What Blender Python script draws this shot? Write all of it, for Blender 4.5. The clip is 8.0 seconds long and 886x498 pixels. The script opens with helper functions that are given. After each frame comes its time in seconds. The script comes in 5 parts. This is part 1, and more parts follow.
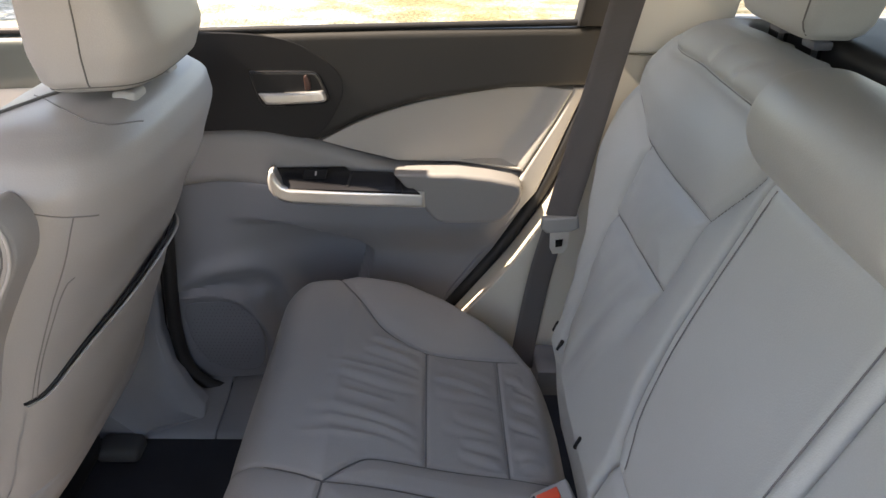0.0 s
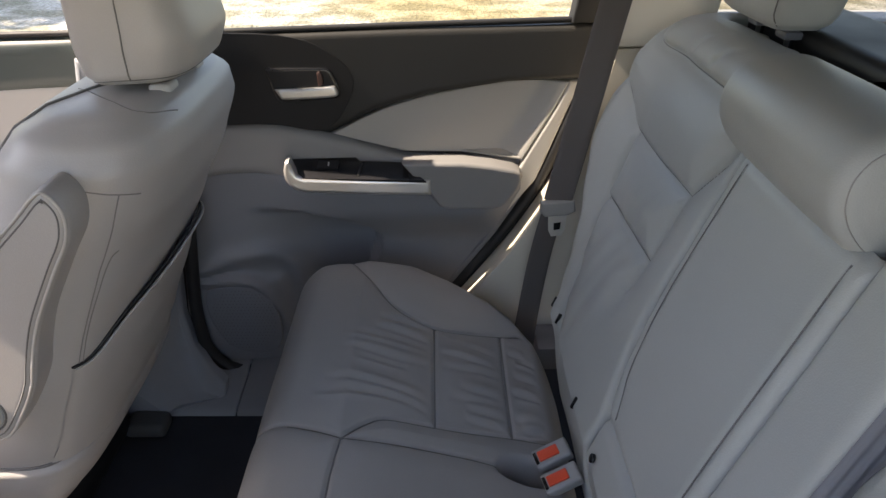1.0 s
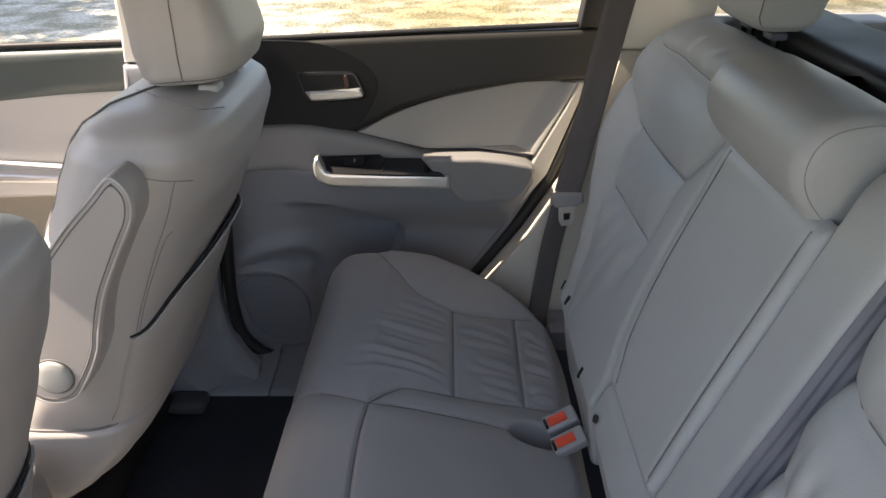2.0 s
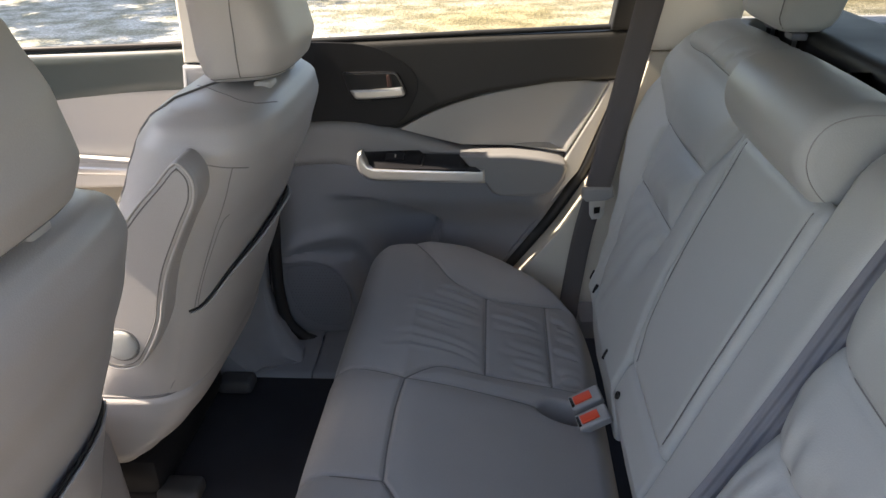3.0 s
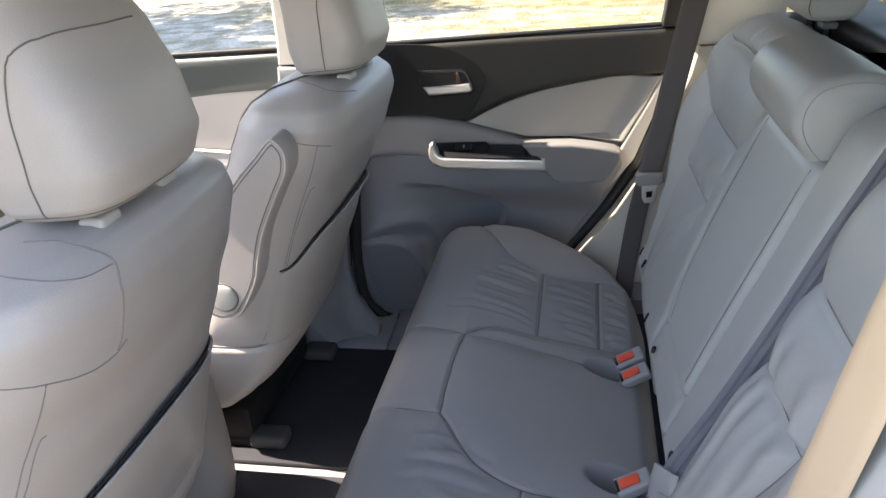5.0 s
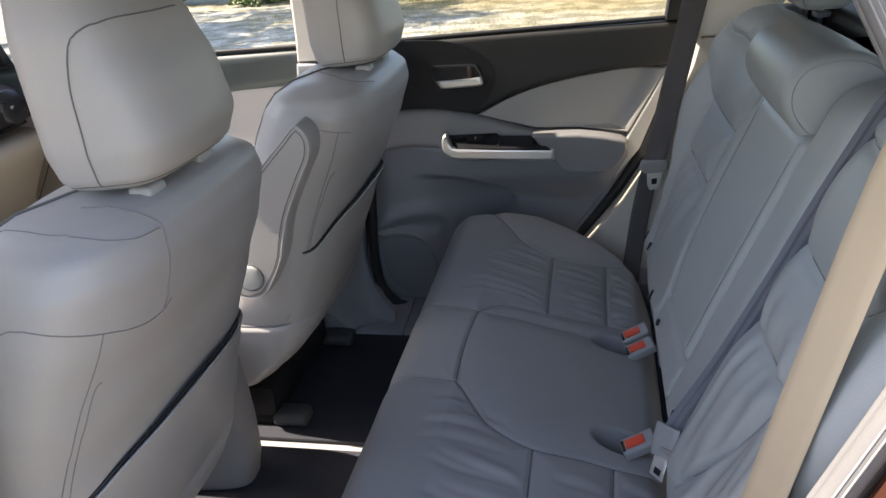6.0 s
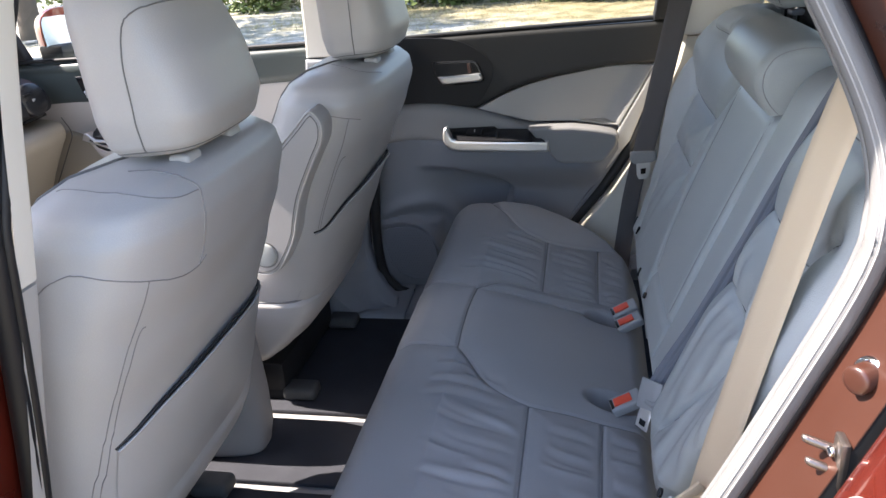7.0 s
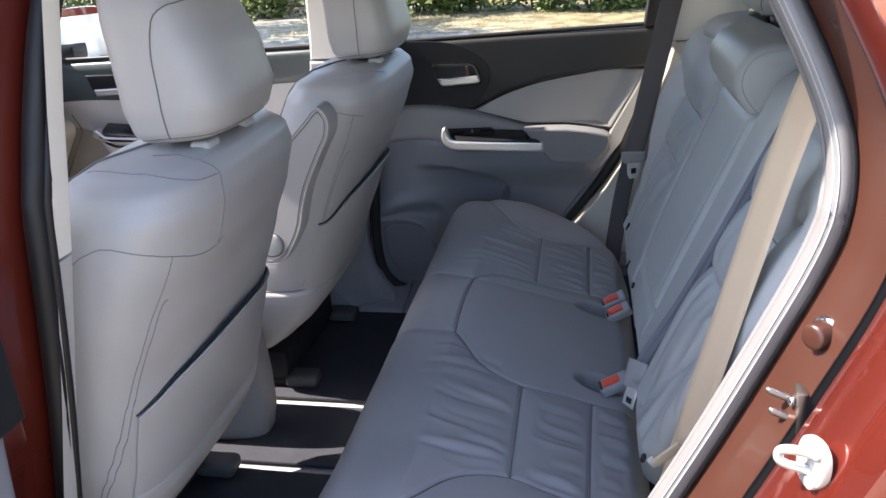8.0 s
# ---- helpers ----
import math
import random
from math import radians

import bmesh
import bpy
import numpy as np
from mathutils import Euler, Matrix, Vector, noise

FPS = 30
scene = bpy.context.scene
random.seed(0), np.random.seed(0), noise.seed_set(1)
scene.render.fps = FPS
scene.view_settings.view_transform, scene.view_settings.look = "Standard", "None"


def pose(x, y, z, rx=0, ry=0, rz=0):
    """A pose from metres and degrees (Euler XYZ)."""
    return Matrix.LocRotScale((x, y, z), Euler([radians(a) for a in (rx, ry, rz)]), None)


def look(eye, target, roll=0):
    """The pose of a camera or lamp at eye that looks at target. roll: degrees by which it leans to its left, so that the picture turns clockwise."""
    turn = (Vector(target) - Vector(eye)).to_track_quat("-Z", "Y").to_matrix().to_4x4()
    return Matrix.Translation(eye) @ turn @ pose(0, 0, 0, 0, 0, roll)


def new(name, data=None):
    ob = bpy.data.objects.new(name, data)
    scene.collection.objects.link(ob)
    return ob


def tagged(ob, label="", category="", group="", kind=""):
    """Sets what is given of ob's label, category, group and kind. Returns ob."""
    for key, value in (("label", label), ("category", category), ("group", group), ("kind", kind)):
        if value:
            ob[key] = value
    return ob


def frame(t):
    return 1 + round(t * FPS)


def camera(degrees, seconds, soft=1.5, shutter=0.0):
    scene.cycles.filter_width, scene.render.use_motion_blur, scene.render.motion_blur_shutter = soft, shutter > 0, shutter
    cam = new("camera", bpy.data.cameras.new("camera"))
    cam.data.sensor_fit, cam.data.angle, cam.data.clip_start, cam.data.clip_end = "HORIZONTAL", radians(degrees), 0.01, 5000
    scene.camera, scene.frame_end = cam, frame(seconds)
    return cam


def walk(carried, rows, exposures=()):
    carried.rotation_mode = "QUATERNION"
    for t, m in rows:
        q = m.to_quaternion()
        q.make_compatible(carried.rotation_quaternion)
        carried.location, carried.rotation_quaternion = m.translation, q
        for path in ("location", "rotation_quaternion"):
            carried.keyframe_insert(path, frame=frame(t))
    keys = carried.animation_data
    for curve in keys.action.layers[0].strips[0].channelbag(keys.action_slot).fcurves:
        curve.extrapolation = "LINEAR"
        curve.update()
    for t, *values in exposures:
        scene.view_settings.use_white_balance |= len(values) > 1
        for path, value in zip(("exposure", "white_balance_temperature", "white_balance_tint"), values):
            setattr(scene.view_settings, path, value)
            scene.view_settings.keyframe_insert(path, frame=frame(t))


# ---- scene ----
from mathutils import bvhtree, geometry

cam = camera(59.8, 8.0)
PATH = [
    (0, (0.01, -0.614, 1.462), (0.041, 1.166, 0.552), 1.1),
    (0.5, (0.009, -0.664, 1.466), (0.029, 1.119, 0.559), 0.7),
    (1, (0.007, -0.718, 1.47), (0.026, 1.068, 0.57), 0.3),
    (1.5, (0.008, -0.779, 1.479), (-0.002, 1.012, 0.589), -0.3),
    (3, (0.022, -0.931, 1.495), (-0.113, 0.867, 0.629), -1.3),
    (3.5, (0.035, -0.96, 1.492), (-0.202, 0.833, 0.637), -1.9),
    (4, (0.046, -1.007, 1.491), (-0.211, 0.786, 0.643), -1.8),
    (4.5, (0.071, -1.066, 1.493), (-0.242, 0.724, 0.659), -2.6),
    (6, (0.097, -1.204, 1.478), (-0.285, 0.587, 0.674), -4.4),
    (6.5, (0.098, -1.271, 1.472), (-0.279, 0.525, 0.677), -4.3),
    (7, (0.103, -1.329, 1.466), (-0.266, 0.474, 0.683), -4.0),
    (7.5, (0.106, -1.374, 1.466), (-0.256, 0.435, 0.694), -3.6),
    (8, (0.109, -1.416, 1.463), (-0.246, 0.398, 0.7), -3.3),
]
walk(cam, [(t, look(eye, target, roll)) for t, eye, target, roll in PATH], [(0.0, 2.74, 7850, 19), (0.5, 2.45, 7800, 20), (1.0, 2.2, 7500, 18), (1.6, 2.26, 7600, 18), (3.0, 2.2, 7400, 17), (3.5, 2.43, 7250, 17), (4.6, 2.70, 7150, 17), (6.0, 2.02, 6900, 16), (6.5, 2.6, 6600, 15), (7.2, 2.30, 6450, 17), (8.0, 2.22, 6400, 18)])

# ---------- world, sun and exposure ----------
SUN = Vector((-0.66, -0.042, 0.75)).normalized()      # towards the sun: straight ahead of the car and high
world = bpy.data.worlds.new("sky")
scene.world = world
world.use_nodes = True
wn = world.node_tree
sky = wn.nodes.new("ShaderNodeTexSky")
sky.sky_type = 'NISHITA'
sky.sun_disc = False
sky.sun_elevation = math.asin(SUN.z)
sky.sun_rotation = math.atan2(SUN.x, SUN.y)
wn.links.new(sky.outputs[0], wn.nodes["Background"].inputs[0])
wn.nodes["Background"].inputs[1].default_value = 0.15
sun = new("sun", bpy.data.lights.new("sun", 'SUN'))
sun.data.energy, sun.data.angle, sun.data.color = 4.5, radians(0.5), (1.0, 0.93, 0.83)
sun.matrix_basis = look(SUN * 20, (0, 0, 0))


# ---------- materials ----------
def material(name, base, rough=0.5, metal=0.0, var=0.12, scale=6.0, grain=120.0, bump=0.15, depth=0.001, kind="noise", coat=0.0, tint=None, spec=0.5):
    """A surface with broad uneven colour, fine grain in colour, gloss and relief."""
    m = bpy.data.materials.new(name)
    m.use_nodes = True
    t, L = m.node_tree, m.node_tree.links
    b = t.nodes["Principled BSDF"]
    geo = t.nodes.new("ShaderNodeNewGeometry")
    big = t.nodes.new("ShaderNodeTexNoise")
    big.inputs["Scale"].default_value, big.inputs["Detail"].default_value = scale, 5
    L.new(geo.outputs["Position"], big.inputs["Vector"])
    if kind == "cells":
        fine = t.nodes.new("ShaderNodeTexVoronoi")
        fine.feature = 'F1'
        fine_out = fine.outputs["Distance"]
    elif kind == "weave":
        fine = t.nodes.new("ShaderNodeTexWave")
        fine.bands_direction = 'Z'
        fine.inputs["Distortion"].default_value = 0.6
        fine_out = fine.outputs["Fac"]
    else:
        fine = t.nodes.new("ShaderNodeTexNoise")
        fine.inputs["Detail"].default_value = 4
        fine_out = fine.outputs["Fac"]
    fine.inputs["Scale"].default_value = grain
    L.new(geo.outputs["Position"], fine.inputs["Vector"])
    ramp = t.nodes.new("ShaderNodeMix")
    ramp.data_type = 'RGBA'
    lo = [c * (1 - var) for c in base]
    hi = [min(1, c * (1 + var)) for c in (tint or base)]
    ramp.inputs["A"].default_value, ramp.inputs["B"].default_value = (*lo, 1), (*hi, 1)
    add = t.nodes.new("ShaderNodeMath")
    add.operation = 'MULTIPLY_ADD'
    L.new(fine_out, add.inputs[0])
    add.inputs[1].default_value = 0.25
    L.new(big.outputs["Fac"], add.inputs[2])
    L.new(add.outputs[0], ramp.inputs["Factor"])
    L.new(ramp.outputs["Result"], b.inputs["Base Color"])
    rr = t.nodes.new("ShaderNodeMapRange")
    rr.inputs["From Min"].default_value, rr.inputs["From Max"].default_value = 0.3, 0.7
    rr.inputs["To Min"].default_value, rr.inputs["To Max"].default_value = max(0.02, rough - 0.07), min(1, rough + 0.07)
    L.new(big.outputs["Fac"], rr.inputs["Value"])
    L.new(rr.outputs[0], b.inputs["Roughness"])
    b.inputs["Metallic"].default_value = metal
    b.inputs["Specular IOR Level"].default_value = spec
    b.inputs["Coat Weight"].default_value = coat
    b.inputs["Coat Roughness"].default_value = 0.025
    b.inputs["Coat IOR"].default_value = 1.7
    if bump:
        bp = t.nodes.new("ShaderNodeBump")
        bp.inputs["Strength"].default_value, bp.inputs["Distance"].default_value = bump, depth
        L.new(fine_out, bp.inputs["Height"])
        L.new(bp.outputs[0], b.inputs["Normal"])
    return m


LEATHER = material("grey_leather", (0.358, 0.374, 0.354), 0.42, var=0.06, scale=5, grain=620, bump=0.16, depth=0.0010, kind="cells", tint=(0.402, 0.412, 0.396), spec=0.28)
# the backrest's leather darkened: shade on the cushions is put into the colour
LEATHER_C = material("shaded_grey_leather", (0.268, 0.255, 0.243), 0.46, var=0.07, scale=6, grain=620, bump=0.18, depth=0.0010, kind="cells", tint=(0.300, 0.291, 0.280), spec=0.42)
LEATHER_F = material("grey_leather_front", (0.362, 0.342, 0.325), 0.44, var=0.06, scale=4, grain=620, bump=0.15, depth=0.0010, kind="cells", tint=(0.405, 0.392, 0.374))
SEAM_F = material("grey_stitching", (0.21, 0.20, 0.195), 0.8, grain=900, bump=0.3)
SEAM = material("dark_stitching", (0.15, 0.147, 0.142), 0.8, grain=900, bump=0.3)
PIPING = material("grey_piping", (0.30, 0.295, 0.28), 0.5, grain=700, bump=0.2)
TRIM = material("light_grey_plastic", (0.43, 0.415, 0.39), 0.55, var=0.04, scale=4, grain=700, bump=0.12, depth=0.0006)
TRIM_LOW = material("grey_lower_plastic", (0.172, 0.176, 0.192), 0.55, var=0.05, scale=4, grain=700, bump=0.14, depth=0.0006)
BEIGE = material("beige_dash_plastic", (0.30, 0.275, 0.225), 0.6, var=0.05, scale=5, grain=600, bump=0.2)
DOOR_MID = material("grey_door_plastic", (0.238, 0.231, 0.229), 0.55, var=0.05, scale=4, grain=700, bump=0.14, depth=0.0006)
PALE = material("pale_beige_trim", (0.72, 0.68, 0.60), 0.6, var=0.04, scale=4, grain=600, bump=0.15)
CREAM = material("cream_side_trim", (0.60, 0.55, 0.46), 0.6, var=0.04, scale=4, grain=600, bump=0.15)
HOLE = material("grille_hole", (0.085, 0.086, 0.092), 0.8, grain=300, bump=0.05)
RAIL = material("dark_grey_plastic", (0.055, 0.055, 0.055), 0.6, var=0.08, scale=9, grain=500, bump=0.2)
PILLAR = material("grey_pillar_plastic", (0.21, 0.222, 0.240), 0.55, var=0.05, scale=4, grain=700, bump=0.14, depth=0.0006)
DARK_TOP = material("charcoal_soft_plastic", (0.024, 0.023, 0.0215), 0.58, var=0.12, scale=6, grain=700, bump=0.2, depth=0.0006, spec=0.45)
TEAL = material("dark_teal_plastic", (0.050, 0.062, 0.060), 0.42, var=0.08, scale=6, grain=700, bump=0.1, depth=0.0005)
GRILLE = material("speaker_mesh", (0.150, 0.155, 0.172), 0.6, var=0.05, scale=6, grain=420, bump=0.5, depth=0.001, kind="cells")
INSERT = material("padded_vinyl", (0.375, 0.358, 0.332), 0.5, var=0.05, scale=5, grain=500, bump=0.2, depth=0.001, kind="cells")
DARK = material("charcoal_plastic", (0.016, 0.016, 0.017), 0.48, var=0.10, scale=6, grain=600, bump=0.15, depth=0.0006, spec=0.22)
LOCK = material("red_brown_plastic", (0.050, 0.020, 0.016), 0.4, grain=400, bump=0.05)
BLACK = material("gloss_black_plastic", (0.012, 0.012, 0.013), 0.25, var=0.1, grain=300, bump=0.03)
RUBBER = material("black_rubber", (0.008, 0.008, 0.009), 0.6, var=0.15, grain=300, bump=0.15)
SEAL_GREY = material("grey_weatherstrip", (0.15, 0.147, 0.142), 0.40, var=0.06, scale=9, grain=500, bump=0.25, depth=0.001)
SILVER = material("satin_silver", (0.62, 0.61, 0.59), 0.33, metal=0.75, var=0.05, grain=500, bump=0.03)
CHROME = material("bright_chrome", (0.78, 0.78, 0.78), 0.12, metal=1.0, var=0.04, grain=300, bump=0.02)
# steel darkened and browned: the latch's dim light is put into the colour
PIN = material("dimmed_steel", (0.22, 0.19, 0.17), 0.35, metal=0.9, var=0.15, scale=60, grain=300, bump=0.1)
STEEL = material("zinc_steel", (0.62, 0.60, 0.56), 0.42, metal=0.6, var=0.12, scale=40, grain=300, bump=0.1)
CARPET = material("dark_floor_mat", (0.042, 0.043, 0.049), 0.95, var=0.3, scale=12, grain=900, bump=0.7, depth=0.003, spec=0.1)
CARPET_L = material("grey_carpet", (0.34, 0.33, 0.315), 0.95, var=0.2, scale=20, grain=700, bump=0.7, depth=0.003, spec=0.1)
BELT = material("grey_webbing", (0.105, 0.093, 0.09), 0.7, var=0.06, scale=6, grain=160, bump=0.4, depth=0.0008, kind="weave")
# near belt's webbing, its beige lightened to hold the sunlight
BELT_B = material("beige_sunlit_webbing", (0.52, 0.405, 0.27), 0.65, var=0.06, scale=6, grain=420, bump=0.25, depth=0.0005, kind="weave")
RED_BTN = material("red_button", (0.72, 0.075, 0.03), 0.4, var=0.05, grain=300, bump=0.03)
BUCKLE = material("grey_buckle_plastic", (0.30, 0.295, 0.285), 0.5, var=0.05, grain=500, bump=0.1)
# body paint darkened and browned, so its colour holds the doorway's shade
JAMB = material("shaded_red_jamb_paint", (0.046, 0.0165, 0.010), 0.34, var=0.10, scale=14, grain=700, bump=0.05, coat=0.12)
PAINT = material("dark_red_metallic_paint", (0.20, 0.028, 0.016), 0.30, metal=0.7, var=0.12, scale=3, grain=1500, bump=0.02, coat=1.0)
HEADLINER = material("headliner_cloth", (0.25, 0.245, 0.23), 0.9, var=0.05, grain=600, bump=0.3)
BARK = material("bark", (0.09, 0.07, 0.05), 0.9, var=0.4, scale=8, grain=60, bump=0.8, depth=0.02)
STRAW = material("dry_straw_grass", (0.40, 0.33, 0.18), 0.8, var=0.45, scale=1.5, grain=20, bump=0.0, tint=(0.33, 0.29, 0.14))
LEAF = material("dark_leaves", (0.05, 0.085, 0.022), 0.6, var=0.5, scale=3, grain=30, bump=0.1, tint=(0.10, 0.13, 0.03))


def glass(name, colour):
    """A thin pane: mostly clear, with a glossy film that strengthens at grazing angles."""
    m = bpy.data.materials.new(name)
    m.use_nodes = True
    t, L = m.node_tree, m.node_tree.links
    t.nodes.remove(t.nodes["Principled BSDF"])
    clear, gloss, mix = t.nodes.new("ShaderNodeBsdfTransparent"), t.nodes.new("ShaderNodeBsdfGlossy"), t.nodes.new("ShaderNodeMixShader")
    clear.inputs[0].default_value = (*colour, 1)
    gloss.inputs["Roughness"].default_value = 0.01
    fr = t.nodes.new("ShaderNodeFresnel")
    fr.inputs[0].default_value = 1.35
    L.new(fr.outputs[0], mix.inputs[0])
    L.new(clear.outputs[0], mix.inputs[1])
    L.new(gloss.outputs[0], mix.inputs[2])
    L.new(mix.outputs[0], t.nodes["Material Output"].inputs[0])
    return m


GLASS = glass("window_glass", (0.93, 0.95, 0.93))
GLASS_TINT = glass("lightly_tinted_glass", (0.70, 0.72, 0.70))
GLASS_DARK = glass("privacy_glass", (0.40, 0.42, 0.41))


def ground_material():
    m = bpy.data.materials.new("dry_grass_and_sand")
    m.use_nodes = True
    t, L = m.node_tree, m.node_tree.links
    b = t.nodes["Principled BSDF"]
    geo = t.nodes.new("ShaderNodeNewGeometry")
    big, mid, fine = (t.nodes.new("ShaderNodeTexNoise") for _ in range(3))
    for n, s, d in ((big, 0.22, 6), (mid, 2.4, 9), (fine, 26, 7)):
        n.inputs["Scale"].default_value, n.inputs["Detail"].default_value = s, d
        L.new(geo.outputs["Position"], n.inputs["Vector"])
    r1 = t.nodes.new("ShaderNodeValToRGB")
    r1.color_ramp.elements[0].position, r1.color_ramp.elements[0].color = 0.40, (0.50, 0.47, 0.41, 1)
    r1.color_ramp.elements[1].position, r1.color_ramp.elements[1].color = 0.60, (0.40, 0.325, 0.175, 1)
    sep = t.nodes.new("ShaderNodeSeparateXYZ")
    L.new(geo.outputs["Position"], sep.inputs[0])
    slope = t.nodes.new("ShaderNodeMapRange")
    slope.inputs["From Min"].default_value, slope.inputs["From Max"].default_value = -6.0, 0.0
    slope.inputs["To Min"].default_value, slope.inputs["To Max"].default_value = -0.16, 0.16
    L.new(sep.outputs["X"], slope.inputs["Value"])
    track = t.nodes.new("ShaderNodeMapRange")
    track.inputs["From Min"].default_value, track.inputs["From Max"].default_value = 7.0, 14.0
    track.inputs["To Min"].default_value, track.inputs["To Max"].default_value = -0.15, 0.05
    L.new(sep.outputs["Y"], track.inputs["Value"])
    worn = t.nodes.new("ShaderNodeMath")
    L.new(big.outputs["Fac"], worn.inputs[0])
    L.new(track.outputs[0], worn.inputs[1])
    mask = t.nodes.new("ShaderNodeMath")
    L.new(worn.outputs[0], mask.inputs[0])
    L.new(slope.outputs[0], mask.inputs[1])
    L.new(mask.outputs[0], r1.inputs[0])
    r2 = t.nodes.new("ShaderNodeValToRGB")
    r2.color_ramp.elements[0].position, r2.color_ramp.elements[0].color = 0.42, (0.36, 0.36, 0.24, 1)
    r2.color_ramp.elements[1].position, r2.color_ramp.elements[1].color = 0.58, (1, 1, 1, 1)
    L.new(mid.outputs["Fac"], r2.inputs[0])
    mul = t.nodes.new("ShaderNodeMix")
    mul.data_type, mul.blend_type = 'RGBA', 'MULTIPLY'
    mul.inputs["Factor"].default_value = 0.75
    L.new(r1.outputs[0], mul.inputs["A"])
    L.new(r2.outputs[0], mul.inputs["B"])
    mul2 = t.nodes.new("ShaderNodeMix")
    mul2.data_type, mul2.blend_type = 'RGBA', 'MULTIPLY'
    mul2.inputs["Factor"].default_value = 0.7
    r3 = t.nodes.new("ShaderNodeValToRGB")
    r3.color_ramp.elements[0].position, r3.color_ramp.elements[0].color = 0.38, (0.34, 0.34, 0.28, 1)
    r3.color_ramp.elements[1].position, r3.color_ramp.elements[1].color = 0.6, (1, 1, 1, 1)
    L.new(fine.outputs["Fac"], r3.inputs[0])
    L.new(mul.outputs["Result"], mul2.inputs["A"])
    L.new(r3.outputs[0], mul2.inputs["B"])
    L.new(mul2.outputs["Result"], b.inputs["Base Color"])
    b.inputs["Roughness"].default_value = 0.95
    bp = t.nodes.new("ShaderNodeBump")
    bp.inputs["Strength"].default_value, bp.inputs["Distance"].default_value = 0.8, 0.06
    L.new(fine.outputs["Fac"], bp.inputs["Height"])
    L.new(bp.outputs[0], b.inputs["Normal"])
    return m


GROUND = ground_material()


# ---------- builders ----------
def mesh_of(name, verts, faces, mat, smooth=True):
    me = bpy.data.meshes.new(name)
    me.from_pydata([tuple(v) for v in verts], [], faces)
    me.update()
    bm = bmesh.new()
    bm.from_mesh(me)
    bmesh.ops.recalc_face_normals(bm, faces=bm.faces)
    bm.to_mesh(me)
    bm.free()
    me.polygons.foreach_set("use_smooth", [smooth] * len(me.polygons))
    me.materials.append(mat)
    return me


def sharp(me, angle=40):
    """Keeps the edges over that angle crisp under smooth shading."""
    me.set_sharp_from_angle(angle=radians(angle))
    return me


def thing(name, at=(0, 0, 0), label="", category="", group="", kind=""):
    ob = new(name)
    ob.matrix_basis = Matrix.Translation(at)
    ob.empty_display_size = 0.05
    return tagged(ob, label, category, group, kind)


def world_of(ob):
    return (world_of(ob.parent) @ ob.matrix_parent_inverse if ob.parent else Matrix()) @ ob.matrix_basis


def part(name, me, parent=None, label=""):
    """Links a mesh, made in world coordinates, as one object under a thing or a part."""
    ob = new(name, me)
    if parent is not None:
        ob.parent = parent
        ob.matrix_parent_inverse = world_of(parent).inverted()
    return tagged(ob, label)


def catmull(pts, n=8, closed=False):
    pts = [Vector(p) for p in pts]
    out, m = [], len(pts)
    for i in range(m if closed else m - 1):
        p0 = pts[(i - 1) % m] if closed or i > 0 else pts[0] * 2 - pts[1]
        p1, p2 = pts[i], pts[(i + 1) % m]
        p3 = pts[(i + 2) % m] if closed or i + 2 < m else p2 * 2 - p1
        for k in range(n):
            s = k / n
            out.append(0.5 * (2 * p1 + (p2 - p0) * s + (2 * p0 - 5 * p1 + 4 * p2 - p3) * s * s + (3 * p1 - p0 - 3 * p2 + p3) * s ** 3))
    if not closed:
        out.append(pts[-1])
    return out


def loft(name, rings, mat, caps=True, angle=60):
    """A skin over rings of equal count."""
    n, verts, faces = len(rings[0]), [], []
    for r in rings:
        verts += list(r)
    for i in range(len(rings) - 1):
        for j in range(n):
            k = (j + 1) % n
            faces.append((i * n + j, i * n + k, (i + 1) * n + k, (i + 1) * n + j))
    if caps:
        faces += [tuple(range(n)), tuple((len(rings) - 1) * n + j for j in range(n))]
    return sharp(mesh_of(name, verts, faces, mat), angle)


def oval(cx, cy, z, hx, hy, e=3.2, n=64, slope=0.0):
    """A level superellipse ring; slope tips it along x."""
    out = []
    for k in range(n):
        a = 2 * math.pi * k / n
        c, s = math.cos(a), math.sin(a)
        dx = hx * math.copysign(abs(c) ** (2 / e), c)
        dy = hy * math.copysign(abs(s) ** (2 / e), s)
        out.append(Vector((cx + dx, cy + dy, z + slope * dx)))
    return out


def tube(name, pts, r, mat, n=8, closed=False, flat=1.0):
    """A round cord along points."""
    pts = [Vector(p) for p in pts]
    rings, m = [], len(pts)
    up = Vector((0.31, 0.17, 0.93))
    for i, p in enumerate(pts):
        a, b = pts[(i - 1) % m if closed else max(0, i - 1)], pts[(i + 1) % m if closed else min(m - 1, i + 1)]
        d = (b - a).normalized()
        s = d.cross(up)
        s = s.normalized() if s.length > 1e-4 else Vector((1, 0, 0))
        u = s.cross(d)
        rings.append([p + r * (math.cos(2 * math.pi * k / n) * s + flat * math.sin(2 * math.pi * k / n) * u) for k in range(n)])
    if closed:
        rings.append(rings[0])
    return loft(name, rings, mat, caps=not closed, angle=80)


